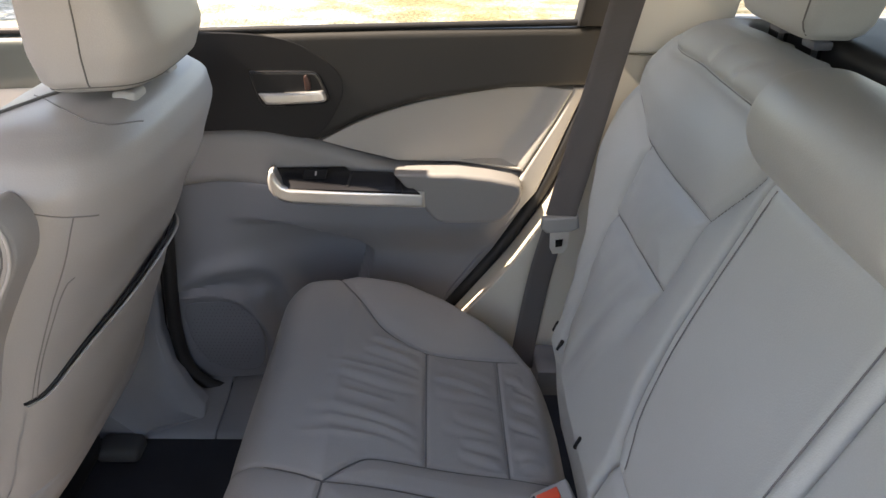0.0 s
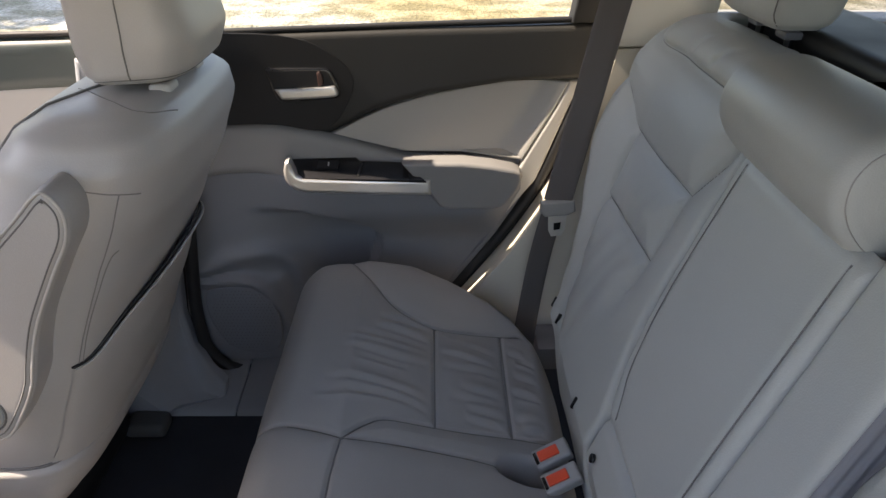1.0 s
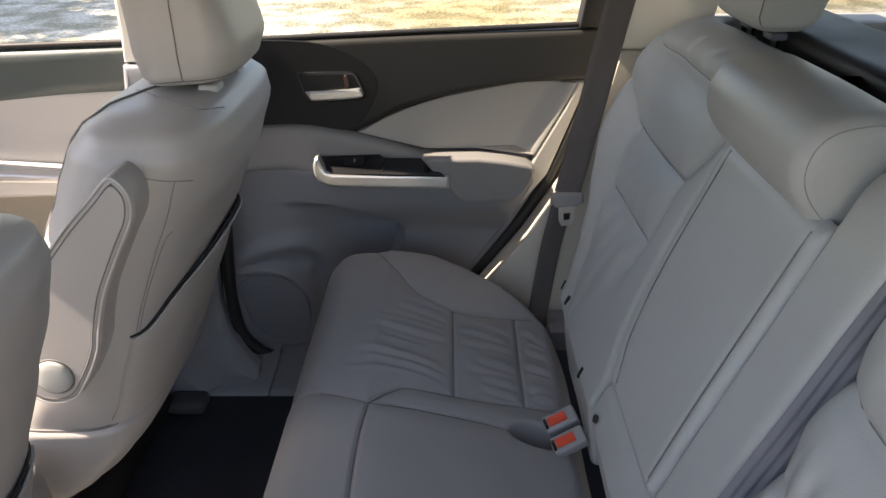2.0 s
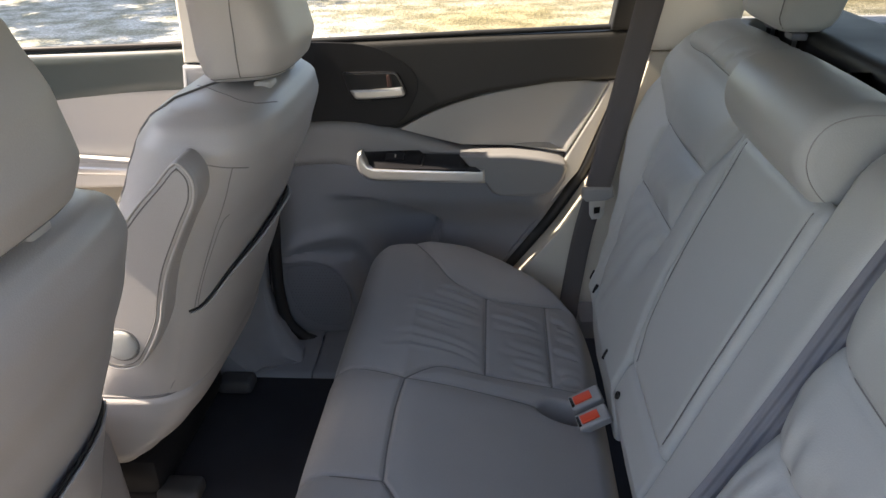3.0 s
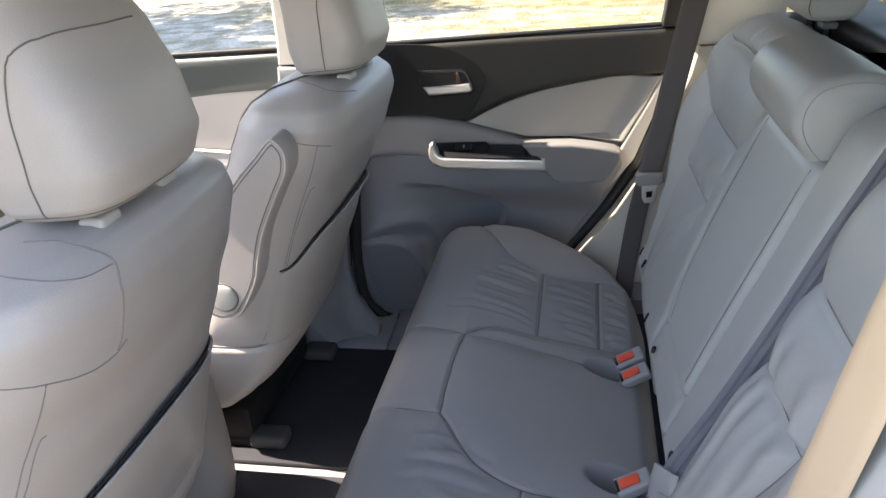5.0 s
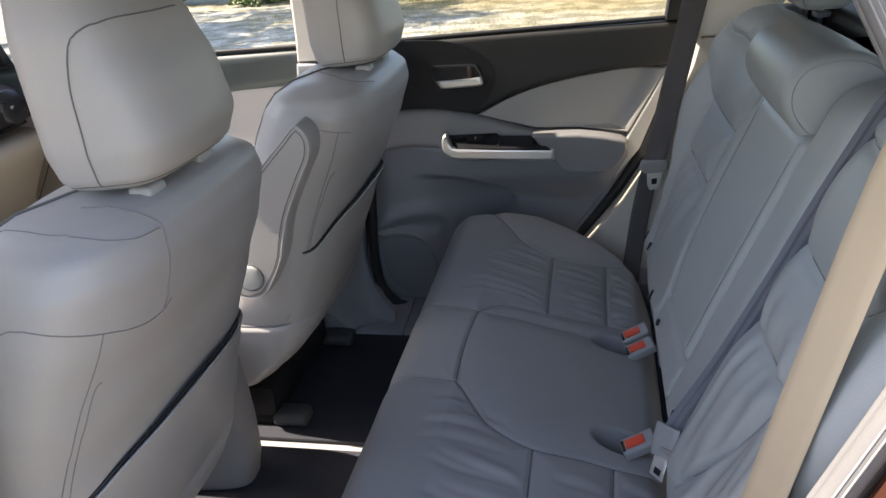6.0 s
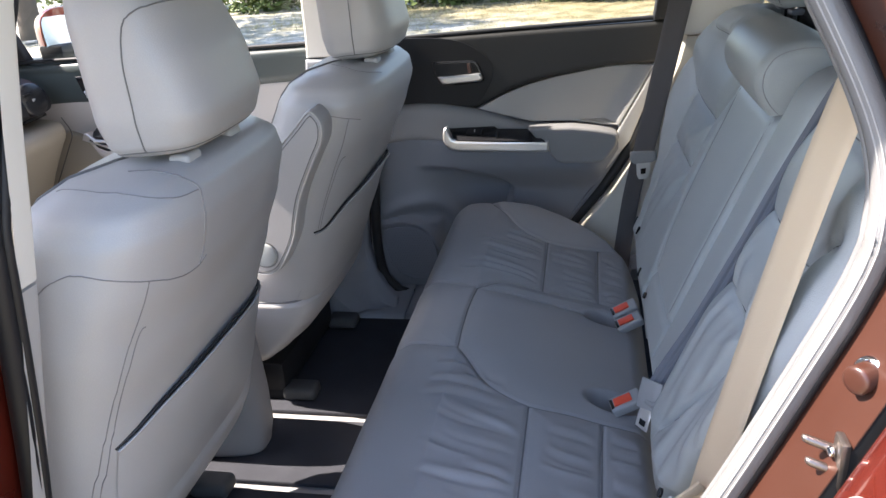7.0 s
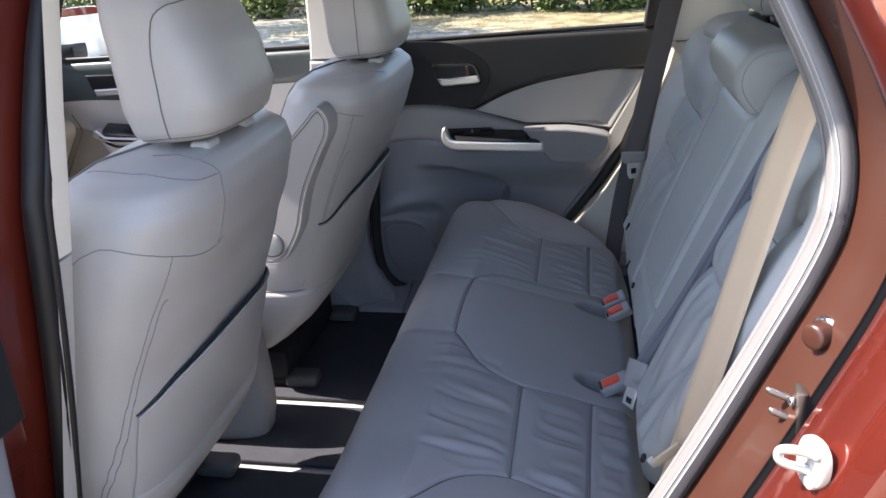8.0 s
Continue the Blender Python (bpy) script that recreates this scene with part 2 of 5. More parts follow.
def inset(poly, d):
    """A closed outline drawn in by d, for outlines that run either way."""
    area = sum(poly[i].x * poly[(i + 1) % len(poly)].y - poly[(i + 1) % len(poly)].x * poly[i].y for i in range(len(poly)))
    sg, out, m = (1 if area > 0 else -1), [], len(poly)
    for i in range(m):
        a, b, c = poly[i - 1], poly[i], poly[(i + 1) % m]
        e, f = (b - a), (c - b)
        e = e.normalized() if e.length else f.normalized()
        f = f.normalized() if f.length else e
        n = Vector((-(e.y + f.y), e.x + f.x))
        n = n.normalized() if n.length > 1e-6 else Vector((-e.y, e.x))
        k = 1 / max(0.5, n.dot(Vector((-e.y, e.x))))
        out.append(b + n * d * sg * k)
    return out


def plate(name, outline, y0, depth, mat, r=0.006, smooth=0, steps=4, lean=0.0, crown=0.0, flip=1, shape=None, step=0.012):
    """A panel that faces the car's middle: its outline in (x, z), face at y0, rounded edges, going back by depth. lean tips the face with
    height; crown bulges it; shape gives its relief, in metres away from the cabin, over arrays of x and z."""
    pts = [Vector(p) for p in outline]
    if smooth:
        pts = [Vector((p.x, p.y)) for p in catmull([(p.x, p.y, 0) for p in pts], smooth, True)]
    levels = [(0, depth), (0, r)] + [(r * (1 - math.cos(a)), r * (1 - math.sin(a))) for a in [math.pi / 2 * k / steps for k in range(1, steps + 1)]]
    levels.append((r * 1.15 + 0.0008, 0.0))
    n, verts, faces = len(pts), [], []
    for ins, dy in levels:
        verts += [Vector((p.x, dy, p.y)) for p in inset(pts, ins)]
    for i in range(len(levels) - 1):
        faces += [(i * n + j, i * n + (j + 1) % n, (i + 1) * n + (j + 1) % n, (i + 1) * n + j) for j in range(n)]
    rim = inset(pts, levels[-1][0])
    # the face itself: a triangulated sheet with inner points where it bulges
    inner = []
    if crown or shape:
        xs, zs = [p.x for p in rim], [p.y for p in rim]
        R = np.array([(p.x, p.y) for p in rim] + [(rim[0].x, rim[0].y)])
        G = np.array([(x, z) for x in np.arange(min(xs), max(xs), step) for z in np.arange(min(zs), max(zs), step)])
        inside = np.zeros(len(G), bool)
        for (x1, z1), (x2, z2) in zip(R[:-1], R[1:]):
            cut = ((z1 > G[:, 1]) != (z2 > G[:, 1])) & (G[:, 0] < (x2 - x1) * (G[:, 1] - z1) / (z2 - z1 + 1e-12) + x1)
            inside ^= cut
        d = near_line(G, R)
        ok = inside & (d > 0.35 * step)
        inner = [(Vector(g), -crown * (1 - (1 - min(1.0, e / 0.05)) ** 2.2)) for g, e in zip(G[ok], d[ok])]
    co = rim + [g for g, _ in inner]
    out = geometry.delaunay_2d_cdt(co, [(k, (k + 1) % n) for k in range(n)], [], 1, 1e-7)
    base = len(verts)
    for v, src in zip(out[0], out[3]):
        h = inner[src[0] - n][1] if src and src[0] >= n else 0.0
        verts.append(Vector((v.x, h, v.y)))
    faces += [tuple(base + k for k in f) for f in out[2]]
    if shape:
        relief = shape(np.array([v.x for v in verts]), np.array([v.z for v in verts]))
        verts = [Vector((v.x, v.y + float(q), v.z)) for v, q in zip(verts, relief)]
    verts = [Vector((v.x, y0 + flip * (v.y + lean * (1.2 - v.z)), v.z)) for v in verts]
    me = mesh_of(name, verts, faces, mat)
    bm = bmesh.new()
    bm.from_mesh(me)
    bmesh.ops.remove_doubles(bm, verts=bm.verts, dist=1e-5)
    bmesh.ops.recalc_face_normals(bm, faces=bm.faces)
    bm.to_mesh(me)
    bm.free()
    me.polygons.foreach_set("use_smooth", [True] * len(me.polygons))
    return sharp(me, 35)


def ribbon(name, pts, width, mat, side, thick=0.0012, smooth=8, ribs=0):
    """A strap along points; side gives its breadth direction, ribs the number of lengthwise ridges."""
    pts = catmull(pts, smooth) if smooth else [Vector(p) for p in pts]
    rings = []
    for i, p in enumerate(pts):
        d = (pts[min(i + 1, len(pts) - 1)] - pts[max(0, i - 1)]).normalized()
        s = Vector(side)
        s = (s - d * s.dot(d)).normalized()
        nrm = s.cross(d).normalized()
        h, t = width / 2, thick
        m = 8 * ribs
        ridge = [(-h + 2 * h * k / m, t + 0.0011 * (1 - math.cos(2 * math.pi * k / 8))) for k in range(1, m)] if ribs else [(-h * 0.6, t), (h * 0.6, t)]
        under = [(-a, -b) for a, b in ridge]
        rings.append([p + s * a + nrm * b for a, b in [(-h, -t), (-h - t, 0), (-h, t)] + ridge + [(h, t), (h + t, 0), (h, -t)] + under])
    return loft(name, rings, mat, angle=50)


def box(name, c, size, mat, bevel=0.004, turn=None, segs=2):
    bm = bmesh.new()
    bmesh.ops.create_cube(bm, size=1)
    for v in bm.verts:
        v.co = Vector((v.co.x * size[0], v.co.y * size[1], v.co.z * size[2]))
    if bevel:
        bmesh.ops.bevel(bm, geom=bm.edges[:], offset=bevel, segments=segs, affect='EDGES', profile=0.6)
    m = Matrix.Translation(c) @ (turn.to_matrix().to_4x4() if turn else Matrix())
    bmesh.ops.transform(bm, matrix=m, verts=bm.verts)
    me = bpy.data.meshes.new(name)
    bm.to_mesh(me)
    bm.free()
    me.materials.append(mat)
    me.polygons.foreach_set("use_smooth", [True] * len(me.polygons))
    return sharp(me, 50)


def disc(name, c, axis, r, h, mat, bevel=0.002, n=32):
    """A round button or boss: axis points out of it."""
    axis = Vector(axis).normalized()
    s = axis.orthogonal().normalized()
    u = axis.cross(s)
    rings = []
    for rr, hh in ((r, 0), (r, h - bevel), (r - bevel * 0.3, h - bevel * 0.3), (r - bevel, h), (r * 0.5, h + bevel * 0.2)):
        rings.append([Vector(c) + axis * hh + rr * (math.cos(2 * math.pi * k / n) * s + math.sin(2 * math.pi * k / n) * u) for k in range(n)])
    return loft(name, rings, mat, angle=50)


def near_line(P, line):
    """The distance of points P (n, 2) from a polyline."""
    best = np.full(len(P), 9.0)
    line = np.array(line, float)
    for a, b in zip(line[:-1], line[1:]):
        d = b - a
        t = np.clip(((P - a) @ d) / max(d @ d, 1e-9), 0, 1)
        best = np.minimum(best, np.hypot(*(P - a - t[:, None] * d).T))
    return best


def noise2(P, fx, fy, seed):
    return np.array([noise.noise((p[0] * fx + seed, p[1] * fy + seed * 0.7, seed * 1.3)) for p in P])


def smooth2(pts, n=6):
    return [(p.x, p.y) for p in catmull([(a, b, 0) for a, b in pts], n)]

# ---------- outside: ground, bushes, far trees ----------
def ground():
    n, verts, faces = 60, [], []
    xs = [math.copysign(abs(k / n) ** 2.2, k) * 400 for k in range(-n, n + 1)]
    m = len(xs)
    for x in xs:
        for y in xs:
            far = min(1.0, max(0.0, (math.hypot(x, y) - 5) / 20))
            verts.append((x, y, far * 0.35 * noise.noise((x * 0.06, y * 0.06, 3.1))))
    for i in range(m - 1):
        for j in range(m - 1):
            faces.append((i * m + j, i * m + j + 1, (i + 1) * m + j + 1, (i + 1) * m + j))
    tagged(part("ground", mesh_of("ground", verts, faces, GROUND)), "sunlit dry grass and pale sand round the car", "ground", kind="structure")


ground()


def leaf_cloud(centres, count, size, rng, squash=1.0):
    """Loose small leaves round the given clumps (x, y, z, radius)."""
    verts, faces = [], []
    for _ in range(count):
        cx, cy, cz, r = centres[rng.randrange(len(centres))]
        d = Vector((rng.gauss(0, 1), rng.gauss(0, 1), rng.gauss(0, 1))).normalized() * r * (0.55 + 0.5 * rng.random() ** 0.6)
        p = Vector((cx + d.x, cy + d.y, cz + d.z * squash))
        a = Vector((rng.uniform(-1, 1), rng.uniform(-1, 1), rng.uniform(-0.6, 0.6))).normalized()
        b = a.orthogonal().normalized()
        s = size * rng.uniform(0.6, 1.4)
        k = len(verts)
        verts += [p - a * s, p + b * s * 0.45, p + a * s, p - b * s * 0.45]
        faces.append((k, k + 1, k + 2, k + 3))
    return verts, faces


def bush(x, y, h, rng):
    b = thing("bush", (x, y, 0), "dark green bush at the edge of the clearing", "bush", "bushes along the clearing")
    clumps = [(x + rng.gauss(0, 0.45), y + rng.gauss(0, 0.35), h * rng.uniform(0.04, 0.80), rng.uniform(0.35, 0.65)) for _ in range(17)]
    v, f = leaf_cloud(clumps, 3200, 0.075, rng, 0.8)
    part("crown", mesh_of("crown", v, f, LEAF, False), b)
    for cx, cy, cz, _ in clumps[:6]:
        part("stem", tube("stem", catmull([(x + 0.2 * (cx - x), y + 0.2 * (cy - y), -0.05), (x + 0.5 * (cx - x), y + 0.5 * (cy - y), cz * 0.5), (cx, cy, cz)], 4), 0.018, BARK, 6), b)


def tree(x, y, h, rng):
    t = thing("tree", (x, y, 0), "leafy tree that shades the ground beside the car", "tree", "trees round the clearing")
    rings = [oval(x + 0.06 * k * math.sin(k), y + 0.05 * k * math.cos(2 * k), h * 0.75 * k / 8, 0.20 * (1 - 0.085 * k), 0.20 * (1 - 0.085 * k), 2, 14) for k in range(9)]
    part("trunk", loft("trunk", rings, BARK), t)
    tips = []
    for k in range(11):
        a, q = k * 2.4, h * (0.45 + 0.05 * k)
        tip = Vector((x + math.cos(a) * (2.5 - 0.12 * k), y + math.sin(a) * (2.5 - 0.12 * k), q + 0.9))
        tips.append(tip)
        part("limb", tube("limb", catmull([(x, y, q * 0.78), (x + 0.4 * (tip.x - x), y + 0.4 * (tip.y - y), q + 0.2), tuple(tip)], 5), 0.05, BARK, 7), t)
    clumps = [(p.x + rng.gauss(0, 0.5), p.y + rng.gauss(0, 0.5), p.z + rng.gauss(0, 0.35), rng.uniform(0.4, 0.75)) for p in tips for _ in range(3)]
    v, f = leaf_cloud(clumps, 6500, 0.10, rng, 0.7)
    part("crown", mesh_of("crown", v, f, LEAF, False), t)


def plants():
    rng = random.Random(7)
    for k in range(16):
        x = -12.5 + k * 1.15
        bush(x + rng.uniform(-0.3, 0.3), 13.5 + max(0.0, -x - 1) * 0.36 + rng.uniform(-0.3, 0.4), rng.uniform(1.5, 2.4), rng)
    tree(-11.6, 8.6, 7.0, rng)
    tree(-9.6, 11.2, 6.4, rng)


def dry_grass():
    """Short bleached blades in uneven patches beyond the car."""
    rng = random.Random(19)
    verts, faces = [], []
    while len(faces) < 26000:
        x, y = rng.uniform(-5.5, 5.0), 8.5 + 10.0 * rng.random()
        if noise.noise((x * 0.5, y * 0.5, 7.7)) + 0.10 * (x + 2.0) < rng.uniform(-0.5, 0.4):
            continue
        for _ in range(4):
            a, h, w = rng.uniform(0, 6.28), rng.uniform(0.02, 0.075), rng.uniform(0.004, 0.009)
            p = Vector((x + rng.gauss(0, 0.03), y + rng.gauss(0, 0.03), -0.01))
            s = Vector((math.cos(a), math.sin(a), 0))
            k = len(verts)
            verts += [p - s * w, p + s * w, p + Vector((rng.gauss(0, 0.025), rng.gauss(0, 0.025), h))]
            faces.append((k, k + 1, k + 2))
    tagged(part("grass", mesh_of("grass", verts, faces, STRAW, False)), "short dry yellow grass on the sandy ground", "grass", kind="stuff")


plants()
dry_grass()
# ---------- the cabin ----------
tagged(part("floor", box("floor", (-0.55, 0, 0.365), (1.9, 1.30, 0.05), CARPET_L, 0.01)), "grey carpeted cabin floor", "floor", kind="structure")
tagged(part("floor_mat", box("floor_mat", (-0.45, 0.387, 0.396), (0.80, 0.510, 0.012), CARPET, 0.004)), "black carpet floor mat before the rear seat", "floor mat", "rear floor mats")
tagged(part("floor_mat", box("floor_mat", (-0.45, -0.010, 0.398), (0.80, 0.222, 0.010), CARPET, 0.004)), "black carpet mat over the middle of the floor", "floor mat", "rear floor mats")
tagged(part("floor_mat", box("floor_mat", (-0.45, -0.400, 0.396), (0.80, 0.508, 0.012), CARPET, 0.004)), "black carpet floor mat before the rear seat", "floor mat", "rear floor mats")
tagged(part("ceiling", box("ceiling", (0.05, 0, 1.60), (2.2, 1.18, 0.04), HEADLINER, 0.015)), "pale cloth headliner", "ceiling", kind="structure")


def wall(name, outline, y0, depth, mat, label, flip=1, **kw):
    return tagged(part(name, plate(name, outline, y0, depth, mat, flip=flip, **kw)), label, "trim", kind="structure")


# sill and lower side trims of the far side
def far_sill(xa, xb):
    prof = [(0.60, 0.37), (0.601, 0.398), (0.606, 0.408), (0.62, 0.413), (0.68, 0.415), (0.73, 0.419), (0.765, 0.428), (0.79, 0.428), (0.80, 0.36)]
    rings = [[Vector((x, y, z)) for y, z in prof] for x in (xa, xa + 0.002, xb - 0.002, xb)]
    for r in (rings[0], rings[-1]):
        for v in r:
            v.z -= 0.002
    tagged(part("sill_trim", loft("sill_trim", rings, PILLAR, angle=50)), "grey plastic sill trim along the floor", "trim", kind="structure")


far_sill(-1.6, -0.423)
far_sill(-0.420, 0.12)


def ramp(v, a, b):
    """0 at a, 1 at b, soft at both ends."""
    t = np.clip((v - a) / (b - a), 0, 1)
    return t * t * (3 - 2 * t)


def pillar_relief(x, z):
    """The trim rolls outward at the door opening and swells towards the cabin at its foot."""
    edge = np.interp(z, [0.41, 0.43, 0.455, 0.50, 0.573, 0.68, 0.82, 1.0, 1.2, 1.56], [-0.455, -0.458, -0.496, -0.533, -0.549, -0.545, -0.533, -0.526, -0.528, -0.548])
    foot = 0.085 * ramp(z, 0.95, 0.52) * ramp(x, edge - 0.005, edge - 0.10) + 0.052 * ramp(z, 0.98, 0.70) * ramp(x, edge - 0.05, edge - 0.10)
    fillet = 0.10 * (1 - np.clip((z - 0.40) / 0.15, 0, 1)) ** 2.2
    return -np.maximum(foot, fillet) + 0.016 * ramp(x, edge - 0.035, edge)


wall("pillar_trim_b", [(-0.76, 0.405), (-0.60, 0.405), (-0.455, 0.405), (-0.458, 0.430), (-0.496, 0.455), (-0.533, 0.50), (-0.549, 0.573), (-0.545, 0.68), (-0.533, 0.82), (-0.526, 1.0), (-0.527, 1.135), (-0.672, 1.135), (-0.69, 0.9), (-0.76, 0.8)], 0.735, 0.03, PILLAR, "grey plastic pillar trim that swells at its foot", lean=-0.02, r=0.008, shape=pillar_relief, step=0.014)
wall("pillar_trim_b", [(-0.527, 1.138), (-0.528, 1.2), (-0.548, 1.56), (-0.64, 1.56), (-0.665, 1.2), (-0.672, 1.138)], 0.735, 0.03, PALE, "pale upper pillar trim between the far doors", lean=0.16, r=0.008)
wall("rear_side_trim", [(0.02, 0.45), (0.06, 0.62), (0.17, 0.76), (0.24, 0.88), (0.325, 1.10), (0.34, 1.165), (0.9, 1.165), (1.3, 1.1), (1.3, 0.45)], 0.70, 0.12, CREAM, "cream plastic trim over the wheel arch", r=0.002)
wall("pillar_trim_c", [(0.315, 1.168), (0.50, 1.168), (0.57, 1.56), (0.36, 1.56)], 0.690, 0.10, PALE, "pale plastic rear pillar trim", lean=0.02, r=0.012)
wall("rear_side_trim", [(0.503, 1.168), (1.3, 1.168), (1.3, 1.215), (0.512, 1.215)], 0.70, 0.12, TRIM, "light grey plastic cargo window sill", r=0.006)
wall("side_roof_rail", [(-1.3, 1.53), (1.3, 1.53), (1.3, 1.60), (-1.2, 1.60)], 0.585, 0.07, PALE, "pale roof rail trim above the far windows", r=0.015)
wall("side_roof_rail", [(-1.2, 1.56), (1.3, 1.56), (1.3, 1.60), (-1.12, 1.60)], -0.555, 0.06, PALE, "pale roof rail trim above the near windows", flip=-1, r=0.012)
tagged(part("tailgate_trim", box("tailgate_trim", (1.30, 0, 0.90), (0.06, 1.36, 0.62), TRIM, 0.02)), "grey tailgate trim behind the cargo room", "trim", kind="structure")
tagged(part("cargo_floor", box("cargo_floor", (0.85, 0, 0.62), (0.9, 1.36, 0.05), CARPET, 0.01)), "dark cargo floor", "floor", kind="structure")
tagged(part("cargo_cover", box("cargo_cover", (0.605, 0.0, 1.195), (0.15, 1.30, 0.13), DARK, 0.022, segs=4)), "dark cargo cover cassette behind the rear seat", "cargo cover")
def tinted(name, pts, label):
    tagged(part(name, mesh_of(name, [Vector(p) for p in pts], [(0, 1, 2, 3)], GLASS_DARK, False)), label, "window", kind="structure")


tinted("window_rear", [(1.34, -0.62, 1.20), (1.34, 0.62, 1.20), (1.10, 0.55, 1.57), (1.10, -0.55, 1.57)], "tinted rear window")
tinted("window_cargo_far", [(0.51, 0.74, 1.21), (1.30, 0.72, 1.21), (1.08, 0.63, 1.54), (0.57, 0.64, 1.54)], "tinted cargo side window")
tinted("window_cargo_near", [(0.51, -0.74, 1.21), (1.30, -0.72, 1.21), (1.08, -0.63, 1.54), (0.57, -0.64, 1.54)], "tinted cargo side window")
wall("pillar_core", [(-0.72, 0.30), (-0.42, 0.30), (-0.47, 0.5), (-0.47, 1.1), (-0.50, 1.55), (-0.68, 1.55), (-0.70, 1.1)], 0.835, 0.02, RUBBER, "black painted body pillar behind the trim", r=0.003, lean=0.0)
# shut side of the cargo room on the near side, roofline and dashboard, so that the cabin is closed
wall("rear_side_trim", [(0.42, 0.45), (0.42, 1.20), (1.3, 1.20), (1.3, 0.45)], -0.70, 0.10, TRIM, "light grey plastic cargo side trim", flip=-1, r=0.01)
wall("pillar_trim_c", [(0.40, 1.16), (0.50, 1.16), (0.56, 1.56), (0.40, 1.56)], -0.68, 0.08, PALE, "light grey plastic rear pillar trim of the near side", flip=-1, lean=0.10, r=0.012)


# ---------- far rear door ----------
def far_rear_door():
    d = thing("rear_door", (-0.10, 0.80, 0.42), "closed rear car door with grey trim and dark upper panel", "car door")
    body = [(-0.515, 0.86), (-0.545, 0.66), (-0.552, 0.56), (-0.535, 0.47), (-0.47, 0.405), (-0.30, 0.39), (-0.06, 0.45), (0.03, 0.60), (0.14, 0.755), (0.205, 0.865), (0.20, 0.905), (-0.06, 0.905), (-0.22, 0.95), (-0.30, 1.08), (-0.50, 1.08)]
    band = smooth2([(-0.505, 0.640), (-0.447, 0.645), (-0.404, 0.640), (-0.375, 0.620), (-0.350, 0.580), (-0.332, 0.545), (-0.322, 0.49)])
    swell = smooth2([(-0.53, 0.655), (-0.483, 0.672), (-0.437, 0.693), (-0.365, 0.703), (-0.318, 0.688), (-0.288, 0.645), (-0.27, 0.58)])

    def relief(x, z):
        """Pull pocket under the armrest, arched swell and rim over the loudspeaker."""
        P = np.stack([x, z], 1)
        roof = np.interp(x, [-0.40, -0.27, -0.183, -0.139, -0.112, -0.10], [0.815, 0.811, 0.794, 0.778, 0.755, 0.70])
        end = np.interp(z, [0.45, 0.55, 0.65, 0.735, 0.76], [-0.142, -0.138, -0.128, -0.105, -0.112])
        inside = np.minimum(roof - z, end - x)
        pocket = 0.050 * ramp(inside, -0.002, 0.020) * ramp(x, -0.42, -0.21)
        arch = 0.016 * np.exp(-(near_line(P, swell) / 0.022) ** 2)
        rim = 0.014 * np.exp(-(near_line(P, band) / 0.0125) ** 2)
        within = 0.012 * ramp(z, 0.655, 0.63) * ramp(x, -0.318, -0.342)
        flare = 0.044 * ramp(z, 0.735, 0.83) * ramp(x, -0.40, -0.15) * ramp(x, 0.22, 0.10) * ramp(z, 0.905, 0.88)
        return pocket - flare - np.maximum(arch, rim) - within - 0.006 * ramp(x, -0.14, -0.06) + 0.010 * ramp(z, 0.50, 0.41)

    part("door_panel", plate("door_panel", body, 0.782, 0.07, TRIM_LOW, r=0.014, shape=relief, step=0.0055), d, "grey plastic lower door panel with a pull pocket")
    upper = [(-0.528, 0.872), (-0.519, 0.93), (-0.513, 0.99), (-0.41, 1.003), (-0.30, 0.998), (-0.19, 0.975), (-0.10, 0.946), (-0.055, 0.934), (0.06, 0.93), (0.18, 0.918), (0.15, 0.84), (0.06, 0.825), (-0.1, 0.825), (-0.24, 0.828), (-0.29, 0.862), (-0.34, 0.884), (-0.42, 0.886)]
    part("door_panel", plate("upper_panel", upper, 0.770, 0.05, DOOR_MID, r=0.024, smooth=4), d, "light grey padded door panel")
    dark = [(-0.525, 0.985), (-0.42, 1.000), (-0.30, 0.995), (-0.205, 0.980), (-0.11, 1.030), (-0.007, 1.061), (0.147, 1.086), (0.305, 1.092), (0.325, 1.20), (0.255, 1.196), (-0.06, 1.186), (-0.42, 1.172), (-0.525, 1.168)]
    part("upper_trim", plate("upper_trim", dark, 0.762, 0.06, DARK_TOP, r=0.012, lean=0.02), d, "dark charcoal plastic upper door trim")
    ins = catmull([(-0.200, 0.981, 0), (-0.11, 1.024, 0), (-0.007, 1.055, 0), (0.147, 1.080, 0), (0.268, 1.086, 0)], 6)
    ins = [(p.x, p.y) for p in ins] + [(0.240, 1.028), (0.184, 0.925), (0.06, 0.935), (-0.055, 0.939), (-0.13, 0.960)]
    def hollow(x, z):
        """Drifts away from the cabin towards the rear, then turns back along the rear edge."""
        edge = np.interp(z, [0.925, 1.028, 1.086], [0.184, 0.240, 0.268])
        deep = 0.085 * np.clip(x + 0.19, 0, 0.33)
        return deep * ramp(x, edge, edge - 0.06)
    part("insert_panel", plate("insert_panel", ins, 0.7675, 0.03, INSERT, r=0.003, shape=hollow), d, "pale vinyl door insert")
    edge = [(0.268, 1.088), (0.290, 1.088), (0.214, 0.882), (0.15, 0.80), (0.145, 0.835), (0.186, 0.925), (0.242, 1.028)]
    part("edge_trim", plate("edge_trim", edge, 0.766, 0.05, TRIM, r=0.006), d)
